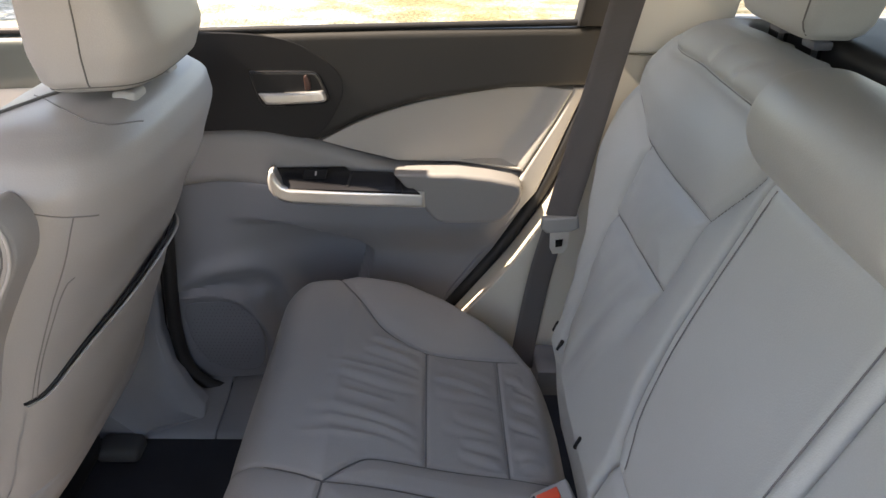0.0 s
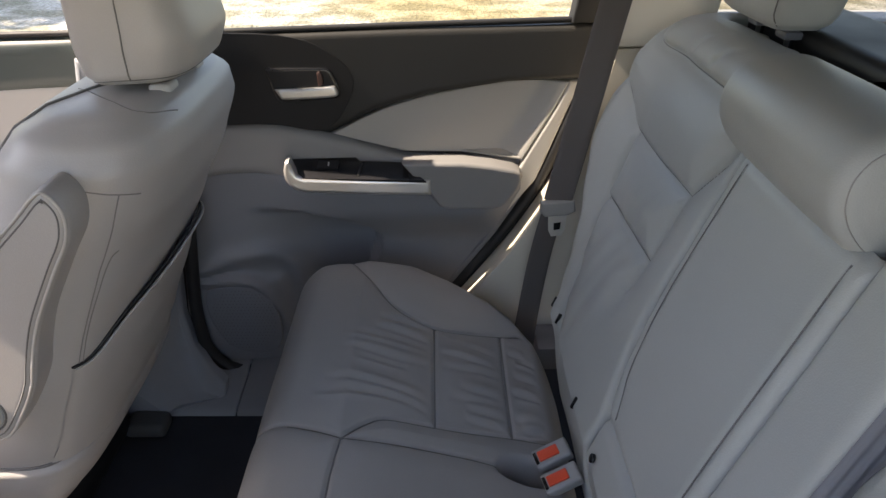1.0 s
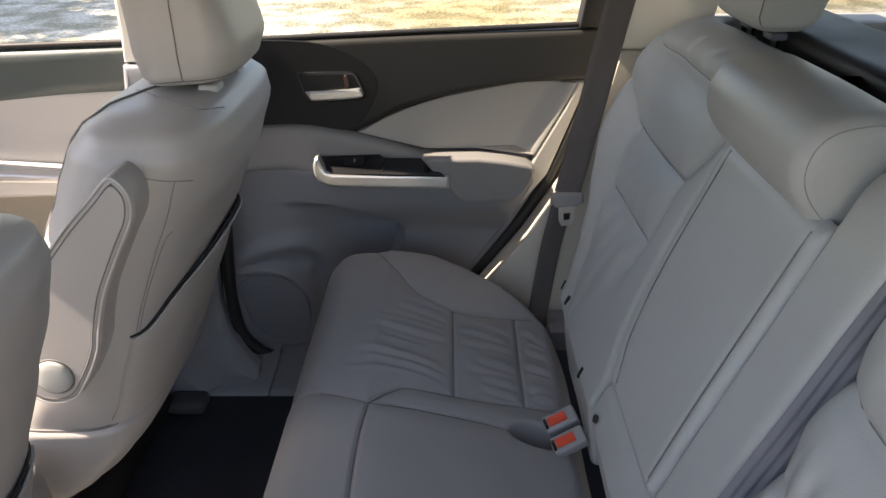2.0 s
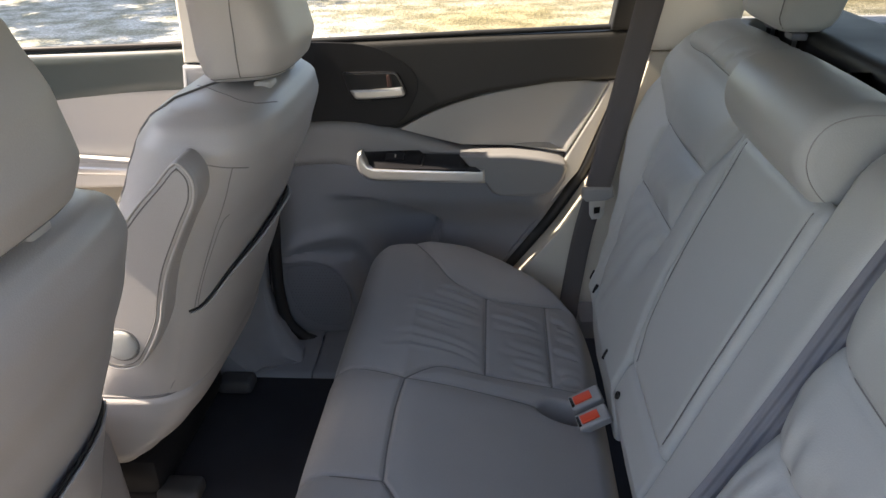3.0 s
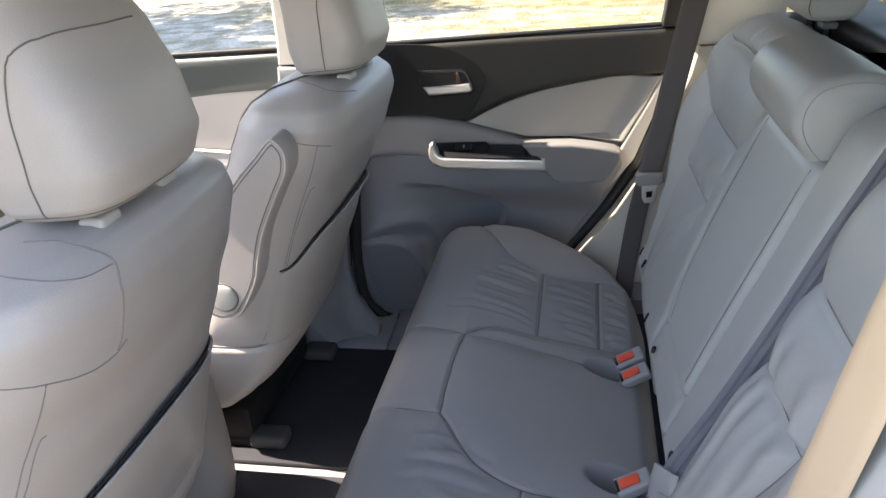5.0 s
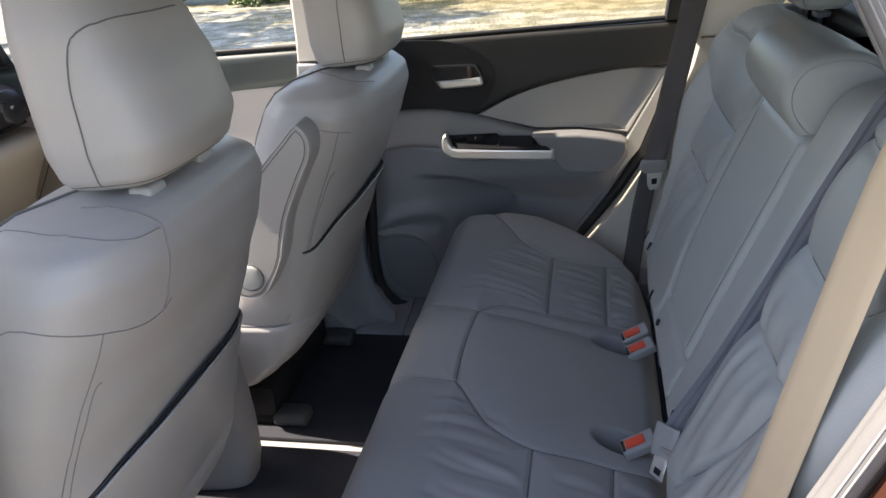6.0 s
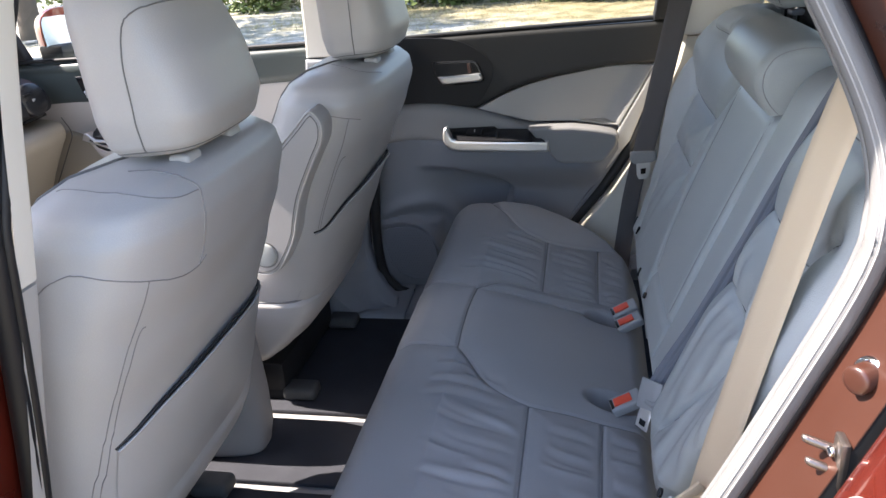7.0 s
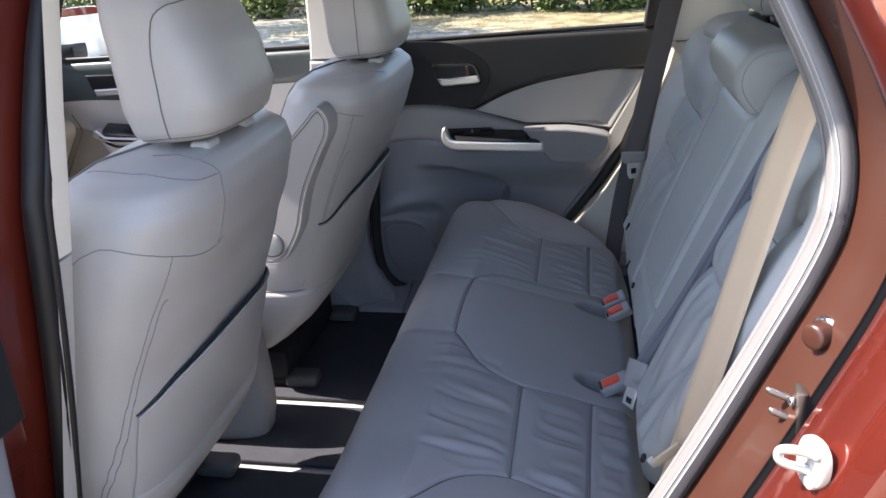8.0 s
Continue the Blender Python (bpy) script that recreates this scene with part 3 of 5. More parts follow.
    # swoosh of dark plastic round the inner handle
    sw = catmull([(-0.52, 1.165, 0), (-0.40, 1.178, 0), (-0.27, 1.172, 0), (-0.20, 1.145, 0), (-0.155, 1.10, 0), (-0.165, 1.045, 0), (-0.215, 0.99, 0), (-0.33, 1.002, 0), (-0.52, 0.992, 0)], 5)
    part("handle_surround", plate("handle_surround", [(p.x, p.y) for p in sw], 0.7608, 0.03, DARK, r=0.0008), d, "smooth dark handle surround")
    bez = plate("bezel", [(-0.3190, 1.1100), (-0.3140, 1.0900), (-0.3050, 1.0610), (-0.2960, 1.0490), (-0.2730, 1.0490), (-0.2010, 1.0540), (-0.1830, 1.0570), (-0.1770, 1.0670), (-0.1870, 1.0940), (-0.1960, 1.1100), (-0.2100, 1.1150), (-0.2580, 1.1150), (-0.3100, 1.1140)], 0.754, 0.02, BLACK, r=0.004, smooth=2)
    b = part("handle_bezel", bez, d, "black inner handle bezel")
    part("handle_cup", plate("handle_cup", [(-0.3130, 1.1070), (-0.3080, 1.0880), (-0.3010, 1.0640), (-0.2830, 1.0590), (-0.2420, 1.0600), (-0.1950, 1.0630), (-0.1840, 1.0690), (-0.1930, 1.0920), (-0.2010, 1.1060), (-0.2120, 1.1100), (-0.2580, 1.1100), (-0.3070, 1.1090)], 0.7535, 0.01, DARK, r=0.0006, smooth=2), b)
    part("handle_lever", plate("handle_lever", [(-0.3020, 1.0720), (-0.2990, 1.0750), (-0.2590, 1.0760), (-0.2190, 1.0790), (-0.1910, 1.0820), (-0.1860, 1.0780), (-0.1820, 1.0680), (-0.1850, 1.0620), (-0.2000, 1.0590), (-0.2510, 1.0560), (-0.2860, 1.0550), (-0.2930, 1.0580)], 0.744, 0.014, SILVER, r=0.005, smooth=2), d, "satin silver door handle")
    part("lock_knob", plate("lock_knob", [(-0.2210, 1.1060), (-0.2160, 1.1100), (-0.2120, 1.1060), (-0.2090, 1.0930), (-0.2100, 1.0830), (-0.2190, 1.0810), (-0.2200, 1.0930)], 0.748, 0.01, LOCK, r=0.002), d, "dark red-brown lock lever")
    # armrest
    arm = [(-0.292, 0.892), (-0.280, 0.897), (-0.15, 0.896), (0.0, 0.895), (0.06, 0.915), (0.176, 0.912), (0.17, 0.87), (0.145, 0.840), (0.08, 0.832), (0.02, 0.836), (-0.05, 0.861), (-0.18, 0.863), (-0.25, 0.867), (-0.278, 0.879)]
    a = part("armrest", plate("armrest", arm, 0.716, 0.06, DOOR_MID, r=0.008, smooth=3, lean=0.06), d, "light grey door armrest")
    top = [(-0.060, 0.932), (0.0, 0.9345), (0.06, 0.935), (0.12, 0.928), (0.165, 0.919), (0.176, 0.912), (0.180, 0.897), (0.175, 0.878), (0.160, 0.855), (0.147, 0.841), (0.132, 0.835), (0.08, 0.832), (0.035, 0.8325), (0.018, 0.837), (0.007, 0.850), (-0.008, 0.870), (-0.030, 0.895)]
    part("armrest_pad", plate("armrest_pad", top, 0.7045, 0.05, DOOR_MID, r=0.007, lean=0.055), a, "padded vinyl elbow rest")
    bar = [(-0.283, 0.941), (-0.291, 0.938), (-0.2955, 0.920), (-0.294, 0.902), (-0.286, 0.888), (-0.272, 0.877), (-0.25, 0.8725), (-0.12, 0.869), (-0.002, 0.868), (-0.004, 0.900), (-0.13, 0.902), (-0.255, 0.9045), (-0.268, 0.909), (-0.276, 0.921)]
    part("armrest_trim", plate("armrest_trim", bar, 0.714, 0.03, SILVER, r=0.007), a, "satin silver trim strip")
    tray = [(-0.300, 0.748), (-0.291, 0.764), (-0.156, 0.769), (-0.146, 0.759), (-0.062, 0.757), (-0.036, 0.732), (-0.012, 0.712), (-0.258, 0.7165), (-0.290, 0.728)]
    def on_tray(x, y, h=0.0):
        return Vector((x, y - 0.45 * h, 0.9005 + 0.5 * (y - 0.711) + 0.9 * h))
    mid = Vector((-0.16, 0.74, 0))
    def tray_ring(h, k):
        return [on_tray(mid.x + (x - mid.x) * k, mid.y + (y - mid.y) * k, h) for x, y in tray]
    p = part("switch_panel", loft("switch_panel", [tray_ring(-0.03, 1.0), tray_ring(-0.001, 1.0), tray_ring(0.001, 0.985)], BLACK, angle=30), a, "gloss black window switch panel")
    def raised(name, pts, h, mat, label=""):
        part(name, loft(name, [[on_tray(x, y, k) for x, y in pts] for k in (0.0, h)], mat, angle=30), p, label)
    raised("window_switch", [(-0.232, 0.738), (-0.190, 0.739), (-0.188, 0.757), (-0.230, 0.756)], 0.006, DARK, "rocker window switch")
    raised("switch_mark", [(-0.210, 0.743), (-0.207, 0.743), (-0.207, 0.752), (-0.210, 0.752)], 0.0066, SILVER)
    raised("switch_frame", [(-0.150, 0.722), (-0.146, 0.722), (-0.140, 0.754), (-0.144, 0.754)], 0.003, DARK)
    # loudspeaker
    spk = catmull([(x, z, 0) for x, z in ((-0.500, 0.615), (-0.44, 0.627), (-0.39, 0.630), (-0.365, 0.605), (-0.346, 0.55), (-0.345, 0.485), (-0.37, 0.455), (-0.43, 0.455), (-0.475, 0.485), (-0.502, 0.55))], 4, True)
    sp = part("speaker_grille", plate("speaker_grille", [(q.x, q.y) for q in spk], 0.7675, 0.03, GRILLE, r=0.003), d, "perforated grey speaker grille")
    dots_v, dots_f = [], []
    for i in range(-12, 13):
        for j in range(-12, 13):
            x, z = -0.425 + i * 0.0082 + (j % 2) * 0.0041, 0.542 + j * 0.0082
            if ((x + 0.425) / 0.072) ** 2 + ((z - 0.542) / 0.080) ** 2 < 1:
                k = len(dots_v)
                dots_v += [(x + 0.0012 * math.cos(a), 0.7670, z + 0.0012 * math.sin(a)) for a in [math.pi / 3 * q for q in range(6)]]
                dots_f.append(tuple(range(k, k + 6)))
    tagged(part("grille_holes", mesh_of("grille_holes", dots_v, dots_f, HOLE, False), sp), kind="stuff")
    # seals, glass and frame
    loop = catmull([(-0.513, 0.780, 1.20), (-0.511, 0.772, 0.868), (-0.518, 0.764, 0.74), (-0.525, 0.759, 0.62), (-0.524, 0.757, 0.55), (-0.513, 0.757, 0.475), (-0.482, 0.757, 0.432), (-0.440, 0.760, 0.412), (-0.30, 0.780, 0.400), (-0.05, 0.785, 0.44), (0.038, 0.782, 0.60), (0.148, 0.780, 0.755), (0.225, 0.778, 0.885), (0.303, 0.776, 1.09), (0.338, 0.776, 1.21)], 6)
    part("door_seal", tube("door_seal", loop, 0.0145, RUBBER, 10), d, "black rubber door seal")
    part("belt_seal", tube("belt_seal", [(-0.515, 0.775, 1.174), (-0.06, 0.775, 1.192), (0.26, 0.772, 1.204), (0.33, 0.772, 1.206)], 0.006, RUBBER, 8), d)
    frame_r = [(0.262, 1.200), (0.330, 1.200), (0.36, 1.36), (0.34, 1.50), (0.30, 1.50), (0.278, 1.36)]
    part("window_frame", plate("window_frame", frame_r, 0.755, 0.05, RUBBER, r=0.006, lean=0.32), d, "black window frame")
    gl = [Vector((x, 0.80 - 0.42 * (z - 1.19), z)) for x, z in ((-0.515, 1.165), (0.30, 1.19), (0.33, 1.52), (-0.53, 1.52))]
    part("window_pane", mesh_of("window_pane", gl, [(0, 1, 2, 3)], GLASS_TINT, False), d, "lightly tinted side window")
    part("outer_skin", plate("outer_skin", [(-0.56, 0.33), (-0.1, 0.33), (0.10, 0.6), (0.33, 0.95), (0.34, 1.17), (-0.56, 1.15)], 0.87, 0.02, PAINT, r=0.004), d, "dark red painted outer skin")
    part("window_frame", tube("window_frame_top", [(-0.53, 0.655, 1.525), (0.0, 0.655, 1.535), (0.34, 0.655, 1.525)], 0.016, RUBBER, 8), d)
    part("window_frame", tube("window_frame_front", [(-0.517, 0.80, 1.17), (-0.53, 0.655, 1.53)], 0.018, RUBBER, 8), d)


far_rear_door()


# ---------- far front door ----------
def far_front_door():
    d = thing("front_door", (-1.15, 0.80, 0.42), "closed front car door with pale trim and dark top", "car door")
    part("door_panel", plate("door_panel", [(-1.70, 0.42), (-0.655, 0.42), (-0.64, 1.08), (-1.70, 1.03)], 0.775, 0.06, TRIM, r=0.012), d, "pale plastic door panel")
    part("lower_panel", plate("lower_panel", [(-1.70, 0.42), (-0.66, 0.42), (-0.655, 0.86), (-1.10, 0.86), (-1.35, 0.90), (-1.47, 0.94), (-1.70, 0.96)], 0.766, 0.03, BEIGE, r=0.010), d, "darker beige lower door panel")
    low = catmull([(-1.70, 0.99, 0), (-1.45, 1.01, 0), (-1.2, 1.01, 0), (-0.95, 1.04, 0), (-0.80, 1.058, 0), (-0.643, 1.066, 0)], 5)
    part("upper_trim", plate("upper_trim", [(p.x, p.y) for p in low] + [(-0.643, 1.172), (-1.0, 1.162), (-1.70, 1.145)], 0.755, 0.06, TEAL, r=0.03, lean=0.10), d, "dark teal-grey upper door trim")
    arm = [(-1.385, 0.930), (-1.365, 0.942), (-0.75, 0.903), (-0.75, 0.86), (-1.28, 0.845), (-1.35, 0.875)]
    a = part("armrest", plate("armrest", arm, 0.70, 0.07, TRIM, r=0.016), d, "pale door armrest")
    part("armrest_trim", plate("armrest_trim", [(-1.390, 0.930), (-1.380, 0.950), (-1.368, 0.951), (-1.345, 0.930), (-0.76, 0.908), (-0.76, 0.890), (-1.31, 0.902)], 0.692, 0.03, SILVER, r=0.006), a, "satin silver trim strip")
    p = part("switch_panel", box("switch_panel", (-1.20, 0.728, 0.934), (0.33, 0.060, 0.012), BLACK, 0.004, Euler((0.4, 0.07, 0))), a, "black window switch panel")
    part("window_switch", box("window_switch", (-1.24, 0.722, 0.944), (0.05, 0.020, 0.010), DARK, 0.003, Euler((0.4, 0.07, 0))), p)
    part("mirror_sail", plate("mirror_sail", [(-1.68, 1.13), (-1.565, 1.14), (-1.595, 1.30), (-1.68, 1.40)], 0.765, 0.03, DARK, r=0.006, lean=0.28), d, "dark plastic sail behind the door mirror")
    b = part("handle_bezel", plate("handle_bezel", [(-1.40, 1.110), (-1.27, 1.110), (-1.26, 1.050), (-1.38, 1.045)], 0.744, 0.03, BLACK, r=0.006), d, "black inner handle bezel")
    part("handle_lever", plate("handle_lever", [(-1.375, 1.068), (-1.265, 1.072), (-1.265, 1.052), (-1.37, 1.048)], 0.734, 0.015, SILVER, r=0.006), d, "satin silver door handle")
    part("belt_seal", tube("belt_seal", [(-1.68, 0.775, 1.150), (-1.0, 0.775, 1.166), (-0.645, 0.775, 1.176)], 0.006, RUBBER, 8), d)
    part("door_seal", tube("door_seal", catmull([(-0.648, 0.778, 1.20), (-0.652, 0.778, 1.0), (-0.665, 0.778, 0.8), (-0.67, 0.778, 0.45)], 5), 0.010, RUBBER, 8), d, "black rubber door seal")
    gl = [Vector((x, 0.80 - 0.28 * (z - 1.19), z)) for x, z in ((-1.70, 1.14), (-0.645, 1.17), (-0.63, 1.52), (-1.25, 1.50))]
    g = part("window_pane", mesh_of("window_pane", gl, [(0, 1, 2, 3)], GLASS, False), d, "clear side window")
    g.visible_shadow = False
    part("outer_skin", plate("outer_skin", [(-1.75, 0.33), (-0.58, 0.33), (-0.58, 1.15), (-1.75, 1.12)], 0.87, 0.02, PAINT, r=0.004), d, "dark red painted outer skin")
    m = thing("side_mirror", (-1.50, 0.90, 1.14), "door mirror in a dark housing with bright glass", "side mirror")
    rings = []
    for f, (hy, hz) in ((-0.075, (0.03, 0.03)), (-0.06, (0.075, 0.055)), (-0.02, (0.095, 0.072)), (0.03, (0.104, 0.084)), (0.042, (0.102, 0.082))):
        rings.append([Vector((-1.53 + f + 0.25 * 0, 1.00 + hy * math.copysign(abs(math.cos(q)) ** 0.6, math.cos(q)), 1.215 + hz * math.copysign(abs(math.sin(q)) ** 0.6, math.sin(q)))) for q in [2 * math.pi * k / 32 for k in range(32)]])
    spin = Matrix.Translation((-1.53, 0.955, 0)) @ Matrix.Rotation(radians(-32), 4, "Z") @ Matrix.Translation((1.53, -1.0, 0))
    me = loft("housing", rings, PAINT)
    me.transform(spin)
    part("housing", me, m, "dark red mirror housing")
    pane = [[Vector((-1.485 + h - 0.10 * (v.z - 1.215), v.y * 0.96 + 0.04, v.z * 0.96 + 1.215 * 0.04)) for v in rings[-1]] for h in (0.0, 0.003)]
    me = loft("mirror_glass", pane, CHROME)
    me.transform(spin)
    part("mirror_glass", me, m, "bright mirror glass")
    part("mirror_foot", box("mirror_foot", (-1.53, 0.885, 1.165), (0.08, 0.08, 0.05), RUBBER, 0.01), m)


far_front_door()


# ---------- windscreen, bonnet and tail that close the car ----------
car = thing("car", (0.0, 0.0, 0.0), "dark red parked car, its near rear doorway open", "car")


def front_and_tail():
    c = car
    g = part("windscreen", mesh_of("windscreen", [Vector(p) for p in ((-1.98, -0.66, 1.08), (-1.98, 0.66, 1.08), (-1.16, 0.56, 1.585), (-1.16, -0.56, 1.585))], [(0, 1, 2, 3)], GLASS, False), c, "clear windscreen")
    g.visible_shadow = False
    for e in (-1, 1):
        part("front_pillar", tube("front_pillar", catmull([(-1.98, 0.735 * e, 1.09), (-1.55, 0.675 * e, 1.37), (-1.16, 0.635 * e, 1.555), (-1.02, 0.63 * e, 1.585)], 6), 0.062, RUBBER, 12), c, "dark windscreen pillar")
        part("wing", loft("wing", [[Vector((x, e * (0.76 + 0.12 * min(1, (q / 5))), z0 - 0.11 * q)) for q in range(7)] for x, z0 in ((-1.72, 1.10), (-2.1, 1.09), (-2.5, 1.02), (-2.75, 0.92))], PAINT, caps=False), c, "dark red front wing")
    rows = []
    for x, z in ((-1.95, 1.075), (-2.1, 1.085), (-2.35, 1.06), (-2.6, 1.0), (-2.75, 0.93), (-2.82, 0.80), (-2.84, 0.5)):
        rows.append([Vector((x + 0.12 * (y / 0.8) ** 2, y, z - 0.05 * (y / 0.8) ** 2)) for y in np.linspace(-0.8, 0.8, 15)])
    part("bonnet", mesh_of("bonnet", [v for r in rows for v in r], [(i * 15 + j, i * 15 + j + 1, (i + 1) * 15 + j + 1, (i + 1) * 15 + j) for i in range(6) for j in range(14)], PAINT), c, "dark red bonnet")
    part("bulkhead", box("bulkhead", (-1.93, 0, 0.70), (0.04, 1.5, 0.72), DARK, 0.01), c, "dark bulkhead under the windscreen")
    for e in (-1, 1):
        for x in (-1.95, 0.95):
            w = thing("wheel", (x, 0.80 * e, 0.0), "black tyre on a silver rim on the sand", "wheel", "road wheels")
            ring = [(0.21, 0.09), (0.30, 0.105), (0.335, 0.08), (0.345, 0.0), (0.335, -0.08), (0.30, -0.105), (0.21, -0.09)]
            tyre = [[Vector((x + r * math.cos(a), 0.80 * e + h, 0.345 + r * math.sin(a))) for r, h in ring] for a in [2 * math.pi * k / 40 for k in range(41)]]
            part("tyre", loft("tyre", tyre, RUBBER, caps=False, angle=50), w)
            part("rim", disc("rim", (x, 0.80 * e + 0.05 * e, 0.345), (0, e, 0), 0.212, 0.05, SILVER, 0.012, 40), w, "silver rim")


front_and_tail()

# ---------- front seats ----------
def project(me, pts, way, lift=0.0):
    """Drops points on a mesh along a direction."""
    from_tree = bvh_of(me)
    out = []
    for p in pts:
        hit, nrm, _, _ = from_tree.ray_cast(Vector(p) - Vector(way) * 0.5, Vector(way))
        if hit is not None:
            out.append(hit + nrm * lift)
    return out


def snap(me, pts, lift=0.0):
    """Draws points to the nearest place on a mesh."""
    tree, out = bvh_of(me), []
    for p in pts:
        hit, nrm, _, _ = tree.find_nearest(Vector(p))
        out.append(hit + nrm * lift)
    return out


def bvh_of(me):
    bm = bmesh.new()
    bm.from_mesh(me)
    tree = bvhtree.BVHTree.FromBMesh(bm)
    bm.free()
    return tree


def interp(z, table):
    for (a, *u), (b, *v) in zip(table[:-1], table[1:]):
        if z <= b:
            k = max(0.0, (z - a) / (b - a))
            k = k * k * (3 - 2 * k) * 0.35 + k * 0.65
            return [p + (q - p) * k for p, q in zip(u, v)]
    return list(table[-1][1:])


YC = 0.365      # middle of the passenger seat


def seat_ring(z, xr, depth, half, e, n=72):
    return oval(xr - depth / 2, YC, z, depth / 2, half, e, n)


def front_seat(mouth_line, upright=0.0):
    s = thing("front_seat", (-0.62, YC, 0.40), "grey leather front seat with perforated pocket back", "car seat", "front seats")
    tagged(s, "light grey leather front car seat seen from behind", "car seat", "front seats")
    # z, rear face x, depth, half width, squareness
    back = [(0.50, -0.70, 0.05, 0.16, 3.0), (0.54, -0.635, 0.09, 0.21, 3.2), (0.58, -0.580, 0.14, 0.238, 3.4), (0.62, -0.538, 0.185, 0.234, 3.6), (0.66, -0.508, 0.22, 0.242, 3.7), (0.70, -0.492, 0.235, 0.250, 3.6), (0.76, -0.468, 0.235, 0.260, 3.2), (0.88, -0.424, 0.235, 0.263, 2.9),
            (1.00, -0.368, 0.250, 0.258, 2.8), (1.08, -0.328, 0.252, 0.254, 2.9), (1.14, -0.310, 0.240, 0.248, 3.2), (1.172, -0.314, 0.212, 0.233, 3.2), (1.193, -0.328, 0.165, 0.195, 3.0), (1.200, -0.350, 0.10, 0.14, 2.6)]
    slim = 0.45 if upright else 0.0
    back = [(z, x + upright * max(0.0, 1.12 - z), d, h * (1.035 + 0.042 * math.exp(-((z - 1.02) / 0.085) ** 2) if upright else 1.0) - slim * max(0.0, 0.70 - z), e) for z, x, d, h, e in back]
    rings = []
    for k in range(64):
        z = 0.50 + (1.200 - 0.50) * (1 - (1 - k / 63) ** 1.35)
        rings.append(seat_ring(z, *interp(z, back)))
    me = loft("backrest", rings, LEATHER_F)
    part("backrest", me, s)
    def on_back(pts, r=0.0008, name="seam", n=8):
        part(name, tube(name, snap(me, catmull(pts, n), 0.0003), r, SEAM_F, 6), s)
    # yoke over the shoulders, and the cross seam below it
    if upright:
        part("piping", tube("piping", snap(me, catmull([(-0.40, 0.235, 1.200), (-0.369, 0.239, 1.200), (-0.339, 0.239, 1.194), (-0.324, 0.250, 1.181), (-0.317, 0.253, 1.167), (-0.314, 0.248, 1.145), (-0.322, 0.248, 1.108), (-0.328, 0.246, 1.086), (-0.335, 0.240, 1.074)], 8), 0.0005), 0.0011, SEAM_F, 8), s)
        on_back([(-0.470, 0.188, 1.188), (-0.431, 0.179, 1.194), (-0.390, 0.171, 1.192), (-0.347, 0.182, 1.183), (-0.326, 0.210, 1.174), (-0.318, 0.249, 1.171)])
        on_back([(-0.334, 0.256, 1.080), (-0.340, 0.236, 1.072), (-0.346, 0.200, 1.074), (-0.359, 0.156, 1.090), (-0.385, 0.129, 1.107), (-0.418, 0.124, 1.112), (-0.456, 0.118, 1.094), (-0.481, 0.114, 1.062)])
        on_back([(-0.359, 0.156, 1.090), (-0.382, 0.145, 1.032), (-0.409, 0.134, 0.975), (-0.449, 0.130, 0.892), (-0.478, 0.126, 0.822), (-0.525, 0.125, 0.71)])
    else:
        on_back([(-0.469, 0.299, 1.197), (-0.397, 0.226, 1.200), (-0.351, 0.203, 1.193), (-0.325, 0.251, 1.182)])
        on_back([(-0.440, 0.110, 1.132), (-0.413, 0.116, 1.126), (-0.369, 0.131, 1.114), (-0.355, 0.155, 1.108)])
        on_back([(-0.369, 0.131, 1.114), (-0.399, 0.132, 1.038), (-0.433, 0.130, 0.961), (-0.465, 0.132, 0.878), (-0.502, 0.129, 0.768), (-0.530, 0.124, 0.712)])
    if upright:
        on_back([(-0.378, 0.158, 1.025), (-0.384, 0.151, 1.018), (-0.411, 0.141, 0.963), (-0.447, 0.137, 0.888), (-0.476, 0.133, 0.817), (-0.522, 0.131, 0.71)])
    else:
        on_back([(-0.396, 0.150, 1.036), (-0.402, 0.140, 1.020), (-0.436, 0.137, 0.955), (-0.468, 0.139, 0.872), (-0.504, 0.136, 0.765), (-0.531, 0.131, 0.712)])
    # piping up the forward inboard corner and over the shoulder
    edge = []
    for k in range(46):
        z = 0.86 + 0.338 * k / 45
        xr, dp, hf, e = interp(z, back)
        c, w = math.cos(radians(212)), math.sin(radians(212))
        edge.append((xr - dp / 2 - dp / 2 * abs(c) ** (2 / e), YC - hf * abs(w) ** (2 / e), z))
    edge = edge[:-9] + [(-0.50, YC - 0.150, 1.196), (-0.46, YC - 0.10, 1.203), (-0.43, YC - 0.05, 1.206)]
    part("piping", tube("piping", snap(me, catmull(edge, 3), 0.0008), 0.0024, SEAM, 8), s)
    # map pocket: a slack flap with a slanting dark mouth
    mouth = catmull([(y, z, 0) for y, z in mouth_line], 8)
    verts, faces, nz = [], [], 14
    for p in mouth:
        y, ztop = p.x, p.y
        for j in range(nz):
            z = ztop + (0.690 - ztop) * j / (nz - 1)
            hit = project(me, [(0.1, y, z)], (-1, 0, 0))
            x = hit[0].x if hit else -0.5
            slack = 0.012 * math.sin(math.pi * min(1, max(0, (y - 0.13) / 0.47))) * (1 - j / (nz - 1)) ** 0.7
            verts.append((x + 0.0035 + slack, y, z))
    m = len(mouth)
    for i in range(m - 1):
        for j in range(nz - 1):
            faces.append((i * nz + j, i * nz + j + 1, (i + 1) * nz + j + 1, (i + 1) * nz + j))
    pocket = part("map_pocket", mesh_of("map_pocket", verts, faces, LEATHER_F), s, "slack leather map pocket")
    lip = [Vector(verts[i * nz]) for i in range(m)]
